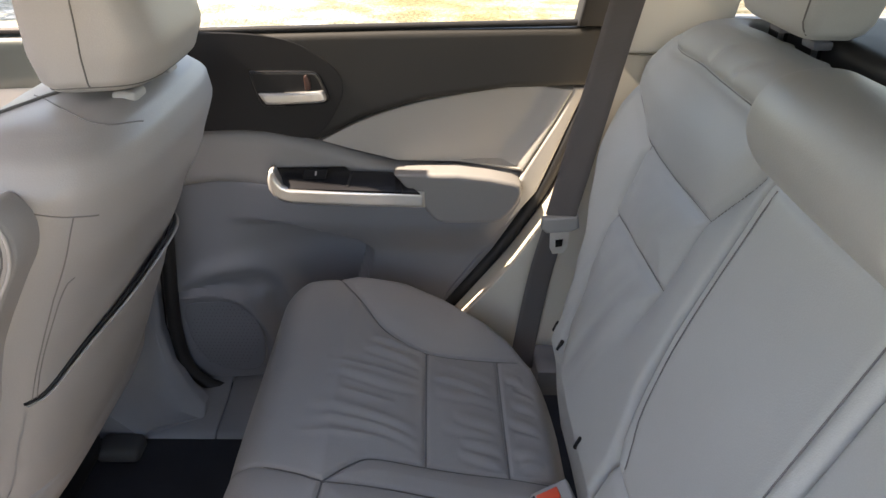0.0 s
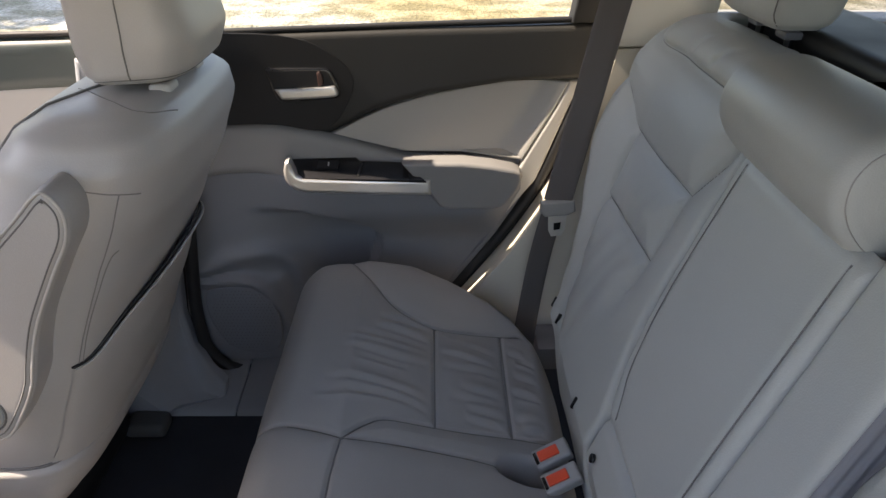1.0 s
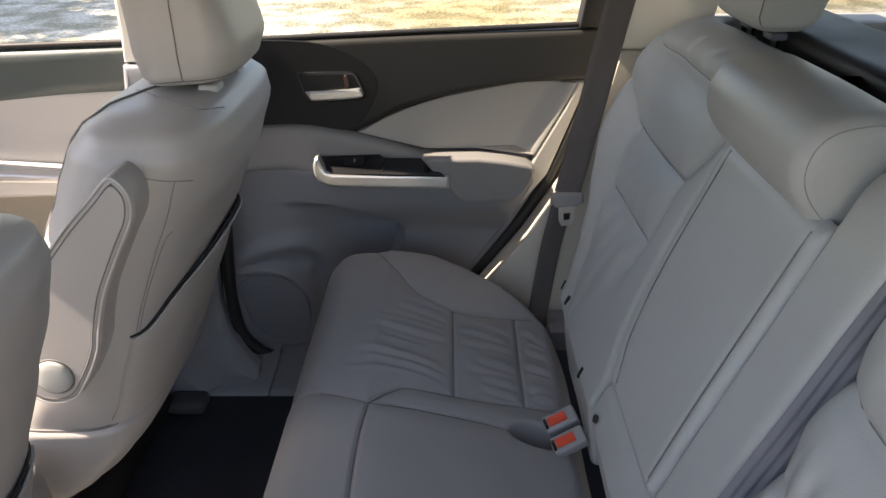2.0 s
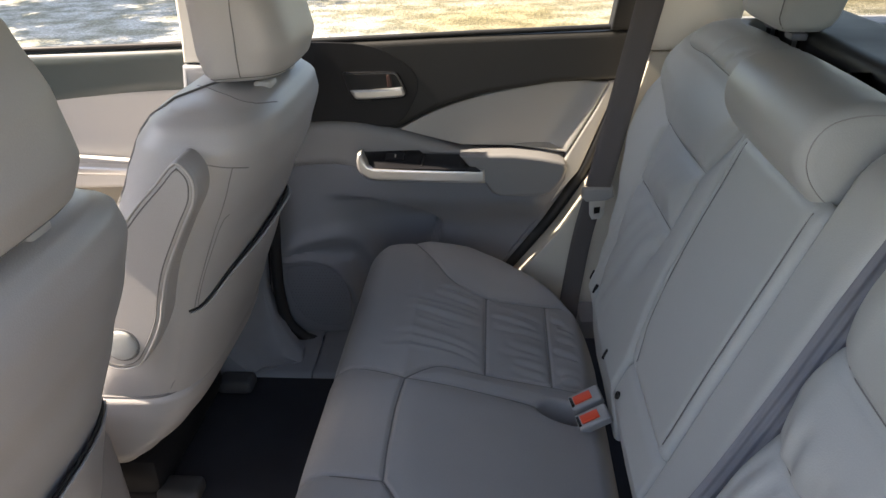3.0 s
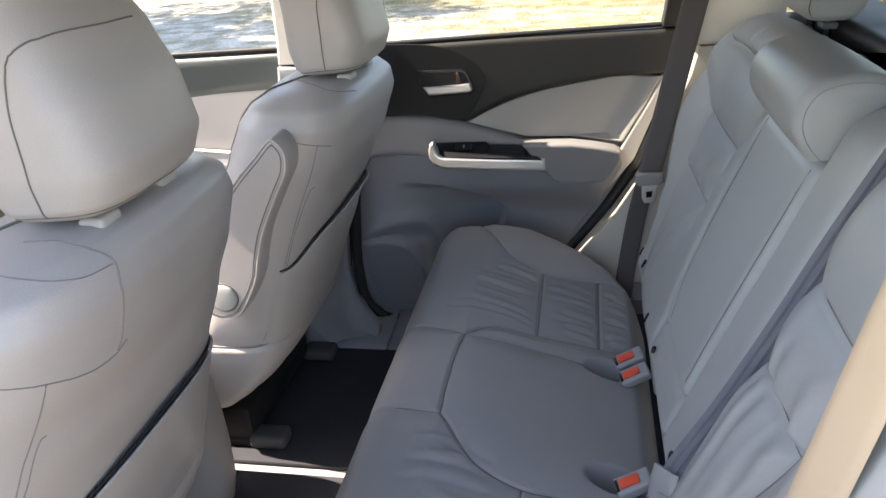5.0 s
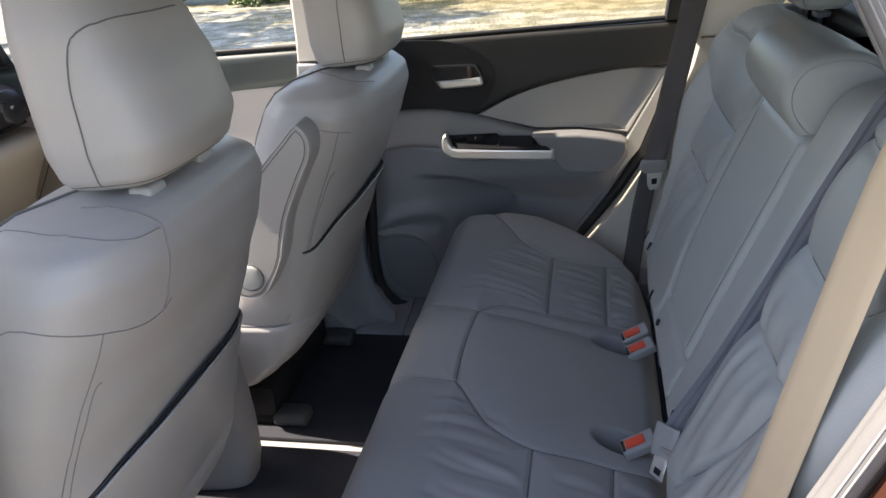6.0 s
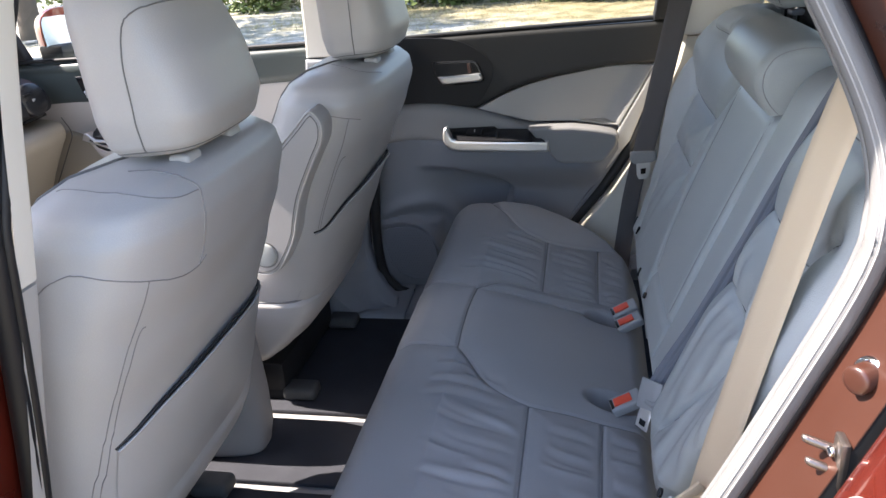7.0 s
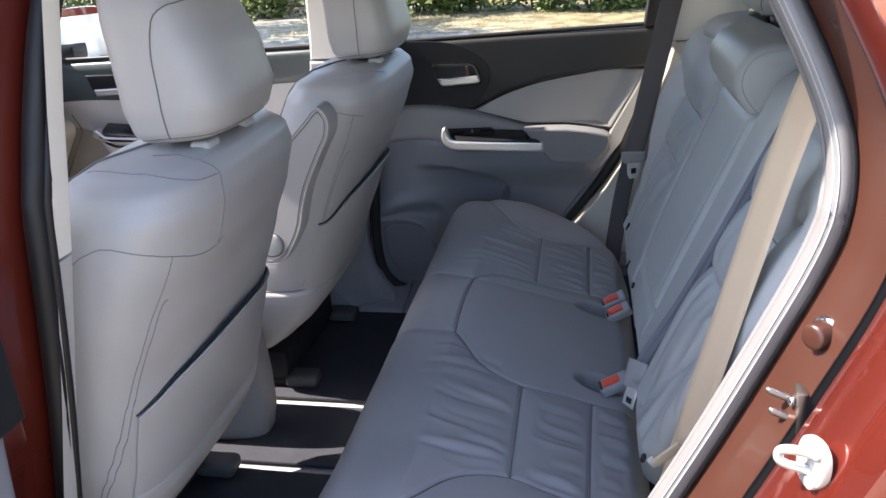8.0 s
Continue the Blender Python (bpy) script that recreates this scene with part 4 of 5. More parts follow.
    part("pocket_mouth", tube("pocket_mouth", [v + Vector((-0.004, 0, 0.0035)) for v in lip], 0.0026, RUBBER, 8), pocket, "dark pocket opening")
    part("pocket_hem", tube("pocket_hem", [v + Vector((0.0, 0, -0.001)) for v in lip], 0.0022, LEATHER_F, 8), pocket)
    # headrest on two posts
    hr = [(1.207, -0.345, 0.085, 0.080), (1.213, -0.322, 0.123, 0.106), (1.226, -0.306, 0.149, 0.119), (1.26, -0.295, 0.167, 0.127), (1.32, -0.308, 0.156, 0.127), (1.38, -0.333, 0.137, 0.120), (1.43, -0.360, 0.112, 0.104), (1.46, -0.380, 0.082, 0.080), (1.472, -0.393, 0.05, 0.050)]
    rings = []
    for k in range(44):
        z = 1.207 + (1.472 - 1.207) * (0.5 - 0.5 * math.cos(math.pi * k / 43))
        xr, dp, hf = interp(z, hr)
        rings.append(oval(xr - dp / 2, YC, z, dp / 2, hf, 3.6, 72, slope=0.06))
    hm = loft("headrest", rings, LEATHER_F)
    h = part("headrest", hm, s, "light grey leather headrest")
    part("seam", tube("seam", snap(hm, catmull([(-0.379, 0.249, 1.215), (-0.377, 0.238, 1.275), (-0.377, 0.237, 1.345), (-0.366, 0.240, 1.385), (-0.335, 0.269, 1.404), (-0.32, 0.33, 1.408), (-0.32, 0.42, 1.404)], 10), 0.0003), 0.0010, SEAM, 6), h)
    base_ring = snap(hm, oval(-0.317 - 0.062, YC, 1.2195, 0.063, 0.113, 3.4, 72, slope=0.06), 0.0002)
    part("seam", tube("seam", base_ring, 0.0010, SEAM, 6, closed=True), h)
    for dy in (-0.064, 0.064):
        part("post", tube("post", [(-0.362, YC + dy, 1.165), (-0.372, YC + dy, 1.225)], 0.006, CHROME, 12), s, "chrome headrest post")
        part("post_sleeve", box("post_sleeve", (-0.356, YC + dy, 1.199), (0.030, 0.040, 0.016), TRIM, 0.0075, segs=5), s, "pale grey plastic post sleeve")
    # cushion, underframe and floor rail
    cush = [(0.50, 0.22, 0.17), (0.53, 0.25, 0.195), (0.60, 0.26, 0.205), (0.67, 0.26, 0.205), (0.70, 0.24, 0.19), (0.71, 0.21, 0.17)]
    part("cushion", loft("cushion", [oval(-0.87, YC + (0.0 if upright else 0.022), z, a, b + (0.0 if upright else 0.022), 4, 64) for z, a, b in cush], LEATHER_F), s)
    if not upright:
        # leather block added to keep a spot of sun off the far sill
        part("sun_blocker", box("sun_blocker", (-0.765, YC + 0.240, 0.70), (0.33, 0.06, 0.13), LEATHER_F, 0.026, segs=4), s)
    part("underframe", box("underframe", (-0.83, YC, 0.46), (0.42, 0.38, 0.09), DARK, 0.02), s, "dark seat underframe")
    for dy in (-0.17, 0.19):
        r = part("floor_rail", box("floor_rail", (-0.80, YC + dy, 0.415), (0.42, 0.04, 0.03), DARK, 0.01), s)
        part("rail_cover", box("rail_cover", (-0.590, YC + dy, 0.420), (0.085, 0.058, 0.034), RAIL, 0.016, segs=4), r, "grey plastic rail end cover")
    # lower valance of the back
    val = [(z, x + upright * (1.12 - z), d, h - slim * max(0.0, 0.70 - z)) for z, x, d, h in [(0.512, -0.665, 0.06, 0.17), (0.53, -0.628, 0.11, 0.222), (0.56, -0.588, 0.15, 0.232), (0.60, -0.543, 0.19, 0.240), (0.64, -0.511, 0.225, 0.247), (0.67, -0.497, 0.238, 0.254), (0.694, -0.493, 0.240, 0.257), (0.703, -0.500, 0.225, 0.252)]]
    part("back_valance", loft("back_valance", [oval(interp(z, val)[0] - interp(z, val)[1] / 2, YC, z, interp(z, val)[1] / 2, interp(z, val)[2], 4.2, 72) for z in [0.512 + 0.191 * (1 - (1 - k / 28) ** 1.3) for k in range(29)]], LEATHER_F), s, "leather flap over the recliner")
    xr, dp, hf = interp(0.700, val)
    part("seam", tube("seam", oval(xr - dp / 2, YC, 0.7035, dp / 2 - 0.002, hf - 0.002, 4.2, 72), 0.0022, SEAM, 6, closed=True), s)
    return s


seat = front_seat([(0.125, 0.866), (0.150, 0.872), (0.209, 0.915), (0.30, 0.940), (0.38, 0.950), (0.46, 0.945), (0.56, 0.925)])
driver = front_seat([(0.130, 0.845), (0.155, 0.858), (0.205, 0.878), (0.305, 0.893), (0.41, 0.895), (0.52, 0.885), (0.595, 0.875)], 0.10)
driver.matrix_basis = Matrix.Translation((-0.62 - 0.068, YC - 0.717, 0.40))
tagged(driver, "light grey leather driver's seat with slack map pocket")


def seat_armrest():
    """The folded-up armrest at the passenger seat's inboard side."""
    prof = catmull([(x, z, 0) for x, z in ((-0.418, 1.148), (-0.401, 1.124), (-0.404, 1.088), (-0.427, 1.045), (-0.461, 0.978), (-0.479, 0.925), (-0.489, 0.888), (-0.509, 0.847), (-0.536, 0.808), (-0.570, 0.797), (-0.605, 0.810), (-0.628, 0.850), (-0.605, 0.920), (-0.560, 1.0), (-0.505, 1.070), (-0.458, 1.118), (-0.434, 1.143))], 6, True)
    outline = [(p.x, p.y) for p in prof]
    a = part("armrest", plate("seat_armrest", outline, 0.058, 0.058, LEATHER_F, r=0.012, steps=5), seat, "folded-up leather armrest")
    rim = [Vector((p.x, 0.0595, p.y)) for p in inset([Vector(o) for o in outline], 0.003)]
    part("piping", tube("piping", rim, 0.0022, TRIM, 8, closed=True), a)
    part("hinge_cap", disc("hinge_cap", (-0.562, 0.062, 0.846), (0, -1, 0), 0.0265, 0.009, LEATHER, 0.004), a, "round grey hinge cap")
    part("hinge_ring", tube("hinge_ring", [(-0.562 + 0.0285 * math.cos(q), 0.0585, 0.846 + 0.0285 * math.sin(q)) for q in [2 * math.pi * k / 32 for k in range(32)]], 0.0016, SEAM, 6, closed=True), a)
    part("seam", tube("seam", [Vector((p.x, 0.0583, p.y)) for p in inset([Vector(o) for o in outline], 0.0105)], 0.0011, SEAM, 6, closed=True), a)


seat_armrest()


# ---------- centre console ----------
def console():
    c = thing("centre_console", (-0.78, 0, 0.40), "light grey plastic console between the front seats", "console")
    secs = [(0.392, 0.262, 0.050), (0.41, 0.272, 0.064), (0.46, 0.282, 0.072), (0.54, 0.282, 0.077), (0.62, 0.276, 0.083), (0.675, 0.270, 0.086), (0.694, 0.262, 0.082), (0.702, 0.245, 0.070)]
    rings = []
    for k in range(40):
        z = 0.392 + 0.31 * (0.5 - 0.5 * math.cos(math.pi * k / 39))
        hx, hy = interp(z, secs)
        rings.append(oval(-0.872, 0.0, z, hx, hy, 3.4, 64))
    part("body", loft("body", rings, DOOR_MID), c)
    part("lid", box("lid", (-0.90, 0, 0.704), (0.42, 0.13, 0.03), TRIM, 0.012, segs=4), c)


console()
dash = thing("dashboard", (-1.62, 0, 0.5), "dark dashboard across the front of the cabin", "dashboard")
def dash_loft(name, prof, mat, label=""):
    loop = catmull([(x, z, 0) for x, z in prof], 4, True)
    rings = []
    for k in range(15):
        y = -0.70 + 1.40 * k / 14
        pull = 0.03 * max(0.0, abs(y) - 0.45) / 0.25
        rings.append([Vector((q.x - pull, y, q.y)) for q in loop])
    return part(name, loft(name, rings, mat, angle=50), dash, label)


dash_loft("upper_dash", [(-1.95, 1.06), (-1.75, 1.12), (-1.55, 1.125), (-1.465, 1.10), (-1.435, 1.06), (-1.45, 1.022), (-1.55, 1.01), (-1.95, 1.0)], DARK, "soft dark upper dashboard")
dash_loft("lower_dash", [(-1.58, 0.995), (-1.475, 0.995), (-1.425, 0.985), (-1.412, 0.95), (-1.44, 0.90), (-1.50, 0.79), (-1.58, 0.60), (-1.85, 0.55), (-1.9, 0.97)], BEIGE, "beige lower dashboard")
dash_loft("dash_tray", [(-1.56, 1.000), (-1.47, 1.004), (-1.462, 1.016), (-1.48, 1.022), (-1.56, 1.02)], BLACK, "gloss black dash strip")
vent = part("air_vent", disc("air_vent", (-1.462, 0.615, 1.070), (0.95, -0.15, 0.20), 0.048, 0.016, BLACK, 0.006, 32), dash, "round black air vent")
for k in (-1, 0, 1):
    part("slat", box("slat", (-1.452, 0.613, 1.070 + 0.020 * k), (0.006, 0.066, 0.005), DARK, 0.002), vent)
part("vent_tab", box("vent_tab", (-1.449, 0.610, 1.072), (0.008, 0.014, 0.009), SILVER, 0.002), vent, "silver vent tab")
part("door_gap", tube("door_gap", catmull([(-1.445, 0.702, 1.0), (-1.425, 0.704, 0.95), (-1.45, 0.704, 0.90), (-1.53, 0.704, 0.77)], 5), 0.0016, RAIL, 8), dash, "dark gap at the dashboard's end")


# ---------- rear bench ----------
FAR_SEAM = [(-0.128, 0.138), (-0.097, 0.177), (-0.066, 0.199), (0.008, 0.206), (0.06, 0.211), (0.127, 0.221), (0.20, 0.226)]
NEAR_SEAM = [(-0.132, -0.109), (-0.115, -0.132), (-0.079, -0.187), (-0.046, -0.214), (0.008, -0.231), (0.075, -0.224), (0.131, -0.223), (0.20, -0.216)]
CUSHION_LINES = [
    FAR_SEAM, NEAR_SEAM,
    [(-0.128, 0.138), (-0.07, 0.146), (-0.02, 0.151), (0.05, 0.153), (0.10, 0.151)],
    [(-0.128, 0.138), (-0.134, 0.06), (-0.135, -0.02), (-0.132, -0.109)],
    [(-0.128, 0.138), (-0.17, 0.155), (-0.22, 0.166), (-0.30, 0.172)], [(-0.132, -0.109), (-0.217, -0.102), (-0.30, -0.108)],
    [(0.004, 0.482), (0.005, 0.35), (0.006, 0.206)], [(0.128, 0.505), (0.127, 0.36), (0.127, 0.222)],
    [(-0.165, 0.68), (-0.135, 0.625), (-0.112, 0.586), (-0.078, 0.527), (-0.04, 0.497), (0.004, 0.482), (0.06, 0.489), (0.128, 0.505), (0.165, 0.516)],
    [(0.007, -0.231), (0.007, -0.341), (0.008, -0.485)], [(0.131, -0.223), (0.128, -0.36), (0.126, -0.50)],
    [(-0.165, -0.68), (-0.135, -0.625), (-0.112, -0.586), (-0.078, -0.53), (-0.04, -0.50), (0.008, -0.485), (0.06, -0.49), (0.126, -0.50), (0.165, -0.515)],
]


def cushion_creases():
    """Short folds that run from the front of the bench to its back, gathered between the seams: start, length, place across, drift, height."""
    rng = random.Random(23)
    out = []
    for x0, x1, y0, y1, count, most in ((-0.185, 0.0, 0.22, 0.50, 8, 0.170), (0.010, 0.122, 0.23, 0.47, 8, 0.105), (0.132, 0.185, 0.24, 0.47, 7, 0.055),
                                        (-0.175, 0.0, -0.50, -0.13, 11, 0.15), (0.012, 0.122, -0.47, -0.245, 6, 0.10), (0.134, 0.19, -0.47, -0.24, 6, 0.055)):
        for k in range(count):
            y = y0 + (y1 - y0) * (k + rng.uniform(0.1, 0.9)) / count
            length = most * rng.uniform(0.5, 1.0)
            a = x1 - length if rng.random() < 0.55 else rng.uniform(x0, x1 - length)
            out.append((a, length, y, rng.uniform(-0.16, 0.10), rng.uniform(0.35, 1.0) * rng.choice((1, 1, -0.8))))
    return out


CREASES = cushion_creases()


def cushion_edge_far(x):
    pts = [(-0.30, 0.60), (-0.262, 0.640), (-0.22, 0.674), (-0.16, 0.694), (-0.10, 0.696), (-0.04, 0.691), (0.03, 0.670), (0.10, 0.630), (0.15, 0.585), (0.19, 0.530), (0.215, 0.470), (0.24, 0.41)]
    return np.interp(x, *zip(*pts))


def cushion_top(P):
    """Height of the bench's top over points (x, y)."""
    x, y = P[:, 0], P[:, 1]
    z = 0.742 - 0.29 * (x + 0.13)
    z = np.where(x < -0.13, 0.742 + 0.02 * (x + 0.13), z)
    z += 0.012 * np.exp(-((np.abs(y + 0.62) / 0.09) ** 2))
    z += 0.016 * ramp(y, 0.48, 0.60) * ramp(x, -0.16, -0.02)
    near = np.full(len(P), 9.0)
    for line in CUSHION_LINES:
        near = np.minimum(near, near_line(P, smooth2(line)))
    z += 0.0045 * (1 - np.exp(-(near / 0.024) ** 2)) - 0.0055 * np.exp(-(near / 0.0032) ** 2)
    z -= 0.07 * np.clip((x - 0.185) / 0.045, 0, 1) ** 2
    wob = 0.012 * noise2(P, 13, 9, 1.7)
    folds = np.zeros(len(P))
    for a, length, yc, drift, up in CREASES:
        u = (x - a) / length
        on = (u > -0.15) & (u < 1.15) & (np.abs(y - yc) < 0.05)
        if on.any():
            d = y[on] + wob[on] - yc - drift * (x[on] - a)
            folds[on] += up * np.clip(1 - np.abs(2 * u[on] - 1) ** 2.2, 0, 1) * (np.exp(-(d / 0.0110) ** 2) - 0.8 * np.exp(-((d + 0.0155) / 0.0068) ** 2))
    z += 0.0048 * folds * np.clip(near / 0.014, 0, 1)
    z += 0.002 * noise2(P, 9, 9, 2.2)
    for cx, cy in ((0.145, 0.150), (0.148, -0.155)):
        z -= 0.070 * np.exp(-(((x - cx) / 0.040) ** 2 + ((y - cy) / 0.026) ** 2) ** 3)
    return z


def bench_cushion():
    b = thing("rear_bench", (0.0, 0.0, 0.41), "grey leather rear bench seat with creased cushions", "car seat")
    tagged(b, "grey leather rear bench with creased cushions", "car seat")
    xr, nx = 0.235, 300
    def piece(name, y0, y1, ny, label, edge0=None, edge1=None):
        faces = []
        vs = np.linspace(0, 1, ny)
        # lengthwise: down the front roll, over it, back to the crease
        roll = 0.055
        s_len = np.linspace(-0.34, xr + 0.262, nx)
        U, V = np.meshgrid(s_len, vs, indexing="ij")
        x = np.where(U < 0, -0.262 - 0.03 * (U / 0.34) ** 2 * -1, -0.262 + U)
        lo = edge0(x) if edge0 else np.full_like(x, y0)
        hi = edge1(x) if edge1 else np.full_like(x, y1)
        y = lo + (hi - lo) * V
        P = np.stack([x.ravel(), y.ravel()], 1)
        top = cushion_top(P).reshape(x.shape)
        d = np.clip(x + 0.262, 0, roll)
        drop = roll - np.sqrt(np.maximum(0, roll ** 2 - (roll - d) ** 2))
        z = top - drop
        # front face below the roll
        under = U < 0
        z = np.where(under, top - roll + U, z)
        for e, on in ((y - lo, edge0), (hi - y, edge1)):
            if on is not None:
                r = 0.045
                q = np.clip(e, 0, r)
                z = z - (r - np.sqrt(np.maximum(0, r ** 2 - (r - q) ** 2))) * 0.85
        verts = np.stack([x, y, z], -1).reshape(-1, 3)
        n2 = ny
        for i in range(nx - 1):
            for j in range(n2 - 1):
                faces.append((i * n2 + j, i * n2 + j + 1, (i + 1) * n2 + j + 1, (i + 1) * n2 + j))
        # skirts at the free ends go down to the floor pan
        verts = [tuple(v) for v in verts]
        for on, j in ((edge0, 0), (edge1, n2 - 1)):
            if on is not None:
                k = len(verts)
                for i in range(nx):
                    v = verts[i * n2 + j]
                    verts.append((v[0], v[1], 0.44))
                for i in range(nx - 1):
                    faces.append((i * n2 + j, (i + 1) * n2 + j, k + i + 1, k + i))
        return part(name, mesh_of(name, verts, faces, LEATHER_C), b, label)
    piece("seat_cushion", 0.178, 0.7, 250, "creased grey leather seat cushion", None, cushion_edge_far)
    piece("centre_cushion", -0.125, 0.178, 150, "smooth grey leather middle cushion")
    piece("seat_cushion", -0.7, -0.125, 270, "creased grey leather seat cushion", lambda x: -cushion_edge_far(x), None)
    for line in CUSHION_LINES:
        q = [p for p in smooth2(line, 10) if p[0] > -0.21]
        if len(q) > 2:
            P = np.array(q)
            side = np.clip(cushion_edge_far(P[:, 0]) - np.abs(P[:, 1]), 0, 0.045)
            z = cushion_top(P) - (0.045 - np.sqrt(np.maximum(0, 0.045 ** 2 - (0.045 - side) ** 2))) * 0.85 - 0.055 * (1 - np.sqrt(np.maximum(0, 1 - np.clip(-0.207 - P[:, 0], 0, 0.055) ** 2 / 0.055 ** 2)))
            part("seam", tube("seam", [(a, c, h + 0.0010) for (a, c), h in zip(q, z)], 0.0013, SEAM, 6), b)
    part("seat_pan", box("seat_pan", (0.05, 0.0, 0.505), (0.56, 1.06, 0.15), CARPET, 0.01), b, "dark felt seat pan")
    part("seat_base", box("seat_base", (0.29, 0.645, 0.48), (0.15, 0.10, 0.20), TRIM_LOW, 0.012), b, "grey plastic seat base cover")
    return b


bench = bench_cushion()


# the bench's back: (y, z) on a leaning face
def lean_x(z):
    """The back leans evenly and tucks in at its foot."""
    return 0.22 + 0.40 * (np.maximum(z, 0.752) - 0.75) + 0.14 * np.maximum(0, 0.752 - z)


BACK_LINES = []
HALF = [
    [(0.600, 1.213), (0.575, 1.198), (0.47, 1.193), (0.35, 1.192), (0.285, 1.193), (0.235, 1.202)],
    [(0.640, 1.14), (0.57, 1.09), (0.525, 1.065), (0.42, 1.062), (0.242, 1.066)],
    [(0.525, 1.065), (0.507, 0.955), (0.47, 0.85), (0.40, 0.74)],
    [(0.507, 0.955), (0.40, 0.958), (0.245, 0.962)],
    [(0.242, 1.066), (0.244, 1.01), (0.246, 0.962), (0.255, 0.92)],
    [(0.242, 1.066), (0.20, 1.125), (0.185, 1.152)],
]
for line in HALF:
    BACK_LINES.append(line)
    BACK_LINES.append([(0.045 - y, z + 0.018) for y, z in line])


def back_edge(z):
    pts = [(0.62, 0.40), (0.70, 0.455), (0.75, 0.487), (0.84, 0.540), (0.92, 0.592), (1.03, 0.655), (1.10, 0.668), (1.16, 0.655), (1.21, 0.632), (1.25, 0.60), (1.30, 0.56)]
    return np.interp(z, *zip(*pts))


def bench_back():
    def piece(name, yb, side, ny, label, ri):
        """One leaf of the back: side 1 the far one, -1 the near one, 0 the narrow one between armrest and belt."""
        nz = 150
        V = np.linspace(0, 1, ny)
        S = np.linspace(0.64, 1.335, nz)
        s, v = np.meshgrid(S, V, indexing="ij")
        ztop = 1.246
        outer = back_edge(np.minimum(s, 1.25))
        inner = np.interp(s, [0.70, 0.80, 0.83, 0.88, 0.95, 1.20], [0.107, 0.107, 0.118, 0.140, 0.150, 0.152])
        lo = inner if side > 0 else -outer if side < 0 else np.full_like(s, -0.248)
        hi = outer if side > 0 else np.full_like(s, yb)
        y = lo + (hi - lo) * v
        z = np.minimum(s, ztop)
        P = np.stack([y.ravel(), z.ravel()], 1)
        near = np.full(len(P), 9.0)
        crease = np.full(len(P), 9.0)
        for line in BACK_LINES:
            near = np.minimum(near, near_line(P, smooth2(line)))
        for line in ([(0.475, 1.216), (0.462, 1.232), (0.440, 1.244)], [(0.385, 1.215), (0.365, 1.232), (0.335, 1.244)], [(-0.40, 1.216), (-0.385, 1.232), (-0.36, 1.244)]):
            crease = np.minimum(crease, near_line(P, smooth2(line)))
        bulge = 0.012 * (1 - np.exp(-(near / 0.032) ** 2)) - 0.0095 * np.exp(-(near / 0.0065) ** 2)
        yy = np.where(P[:, 0] > 0, P[:, 0], 0.045 - P[:, 0])
        pleat = np.clip((P[:, 1] - 0.72) / 0.05, 0, 1) * np.clip((1.05 - P[:, 1]) / 0.03, 0, 1) * np.clip((yy - 0.26) / 0.04, 0, 1)
        w = noise2(np.stack([P[:, 0] + (0.3 if side > 0 else 0.10) * (P[:, 1] - 0.9), P[:, 1]], 1), 26 if side > 0 else 34, 7 if side > 0 else 3, 6.1)
        bulge += pleat * (0.0060 if side > 0 else 0.0095) * w * np.clip(near / 0.012, 0, 1) + 0.002 * noise2(P, 8, 8, 3.3)
        top_fold = np.exp(-((P[:, 1] - 1.225) / 0.03) ** 2) * 0.003 * noise2(P, 25, 6, 8.8)
        bulge += top_fold - 0.006 * np.exp(-(crease / 0.007) ** 2)
        # outer bolster stands forward
        bulge += 0.03 * np.clip((yy - 0.50) / 0.12, 0, 1) ** 1.5
        if side < 0:
            bulge += 0.014 * ramp(-P[:, 0], 0.27, 0.33)
        if side == 0:
            bulge = 0.010 + 0.0012 * noise2(P, 9, 6, 5.5)
        bulge = bulge.reshape(s.shape)
        r = 0.05
        e = (hi - y) if side > 0 else (y - lo) if side < 0 else np.full_like(y, 9.0)
        q = np.clip(e, 0, r)
        fall = r - np.sqrt(np.maximum(0, r * r - (r - q) ** 2))
        qi = np.clip((y - lo) if side > 0 else (hi - y) if side < 0 else np.minimum(hi - y, (y - lo) * 0.5), 0, ri)
        fall = fall + ri - np.sqrt(np.maximum(0, ri * ri - (ri - qi) ** 2))
        rt = 0.042
        t = np.clip(ztop - z, 0, rt)
        fall_t = rt - np.sqrt(np.maximum(0, rt * rt - (rt - t) ** 2))
        over = np.maximum(0, s - ztop)
        x = lean_x(z) - bulge + fall + fall_t + np.minimum(over, 0.042) * 1.1 + np.maximum(0, over - 0.042) * 0.25
        z = z - over * 0.06 - np.maximum(0, over - 0.026) ** 2 * 14
        verts = [tuple(p) for p in np.stack([x, y, z], -1).reshape(-1, 3)]
        faces = [(i * ny + j, i * ny + j + 1, (i + 1) * ny + j + 1, (i + 1) * ny + j) for i in range(nz - 1) for j in range(ny - 1)]
        for j in (0, ny - 1):
            k = len(verts)
            for i in range(nz):
                vx = verts[i * ny + j]
                verts.append((vx[0] + 0.11, vx[1], vx[2]))
            faces += [(i * ny + j, (i + 1) * ny + j, k + i + 1, k + i) for i in range(nz - 1)]
        o = part(name, mesh_of(name, verts, faces, LEATHER), bench, label)
        return o
    far = piece("backrest", 0.66, 1, 125, "grey leather backrest with creased panels", 0.014)
    near = piece("backrest", -0.264, -1, 112, "grey leather backrest with creased panels", 0.030)
    piece("backrest", -0.150, 0, 36, "smooth narrow leaf of the grey leather backrest", 0.010)
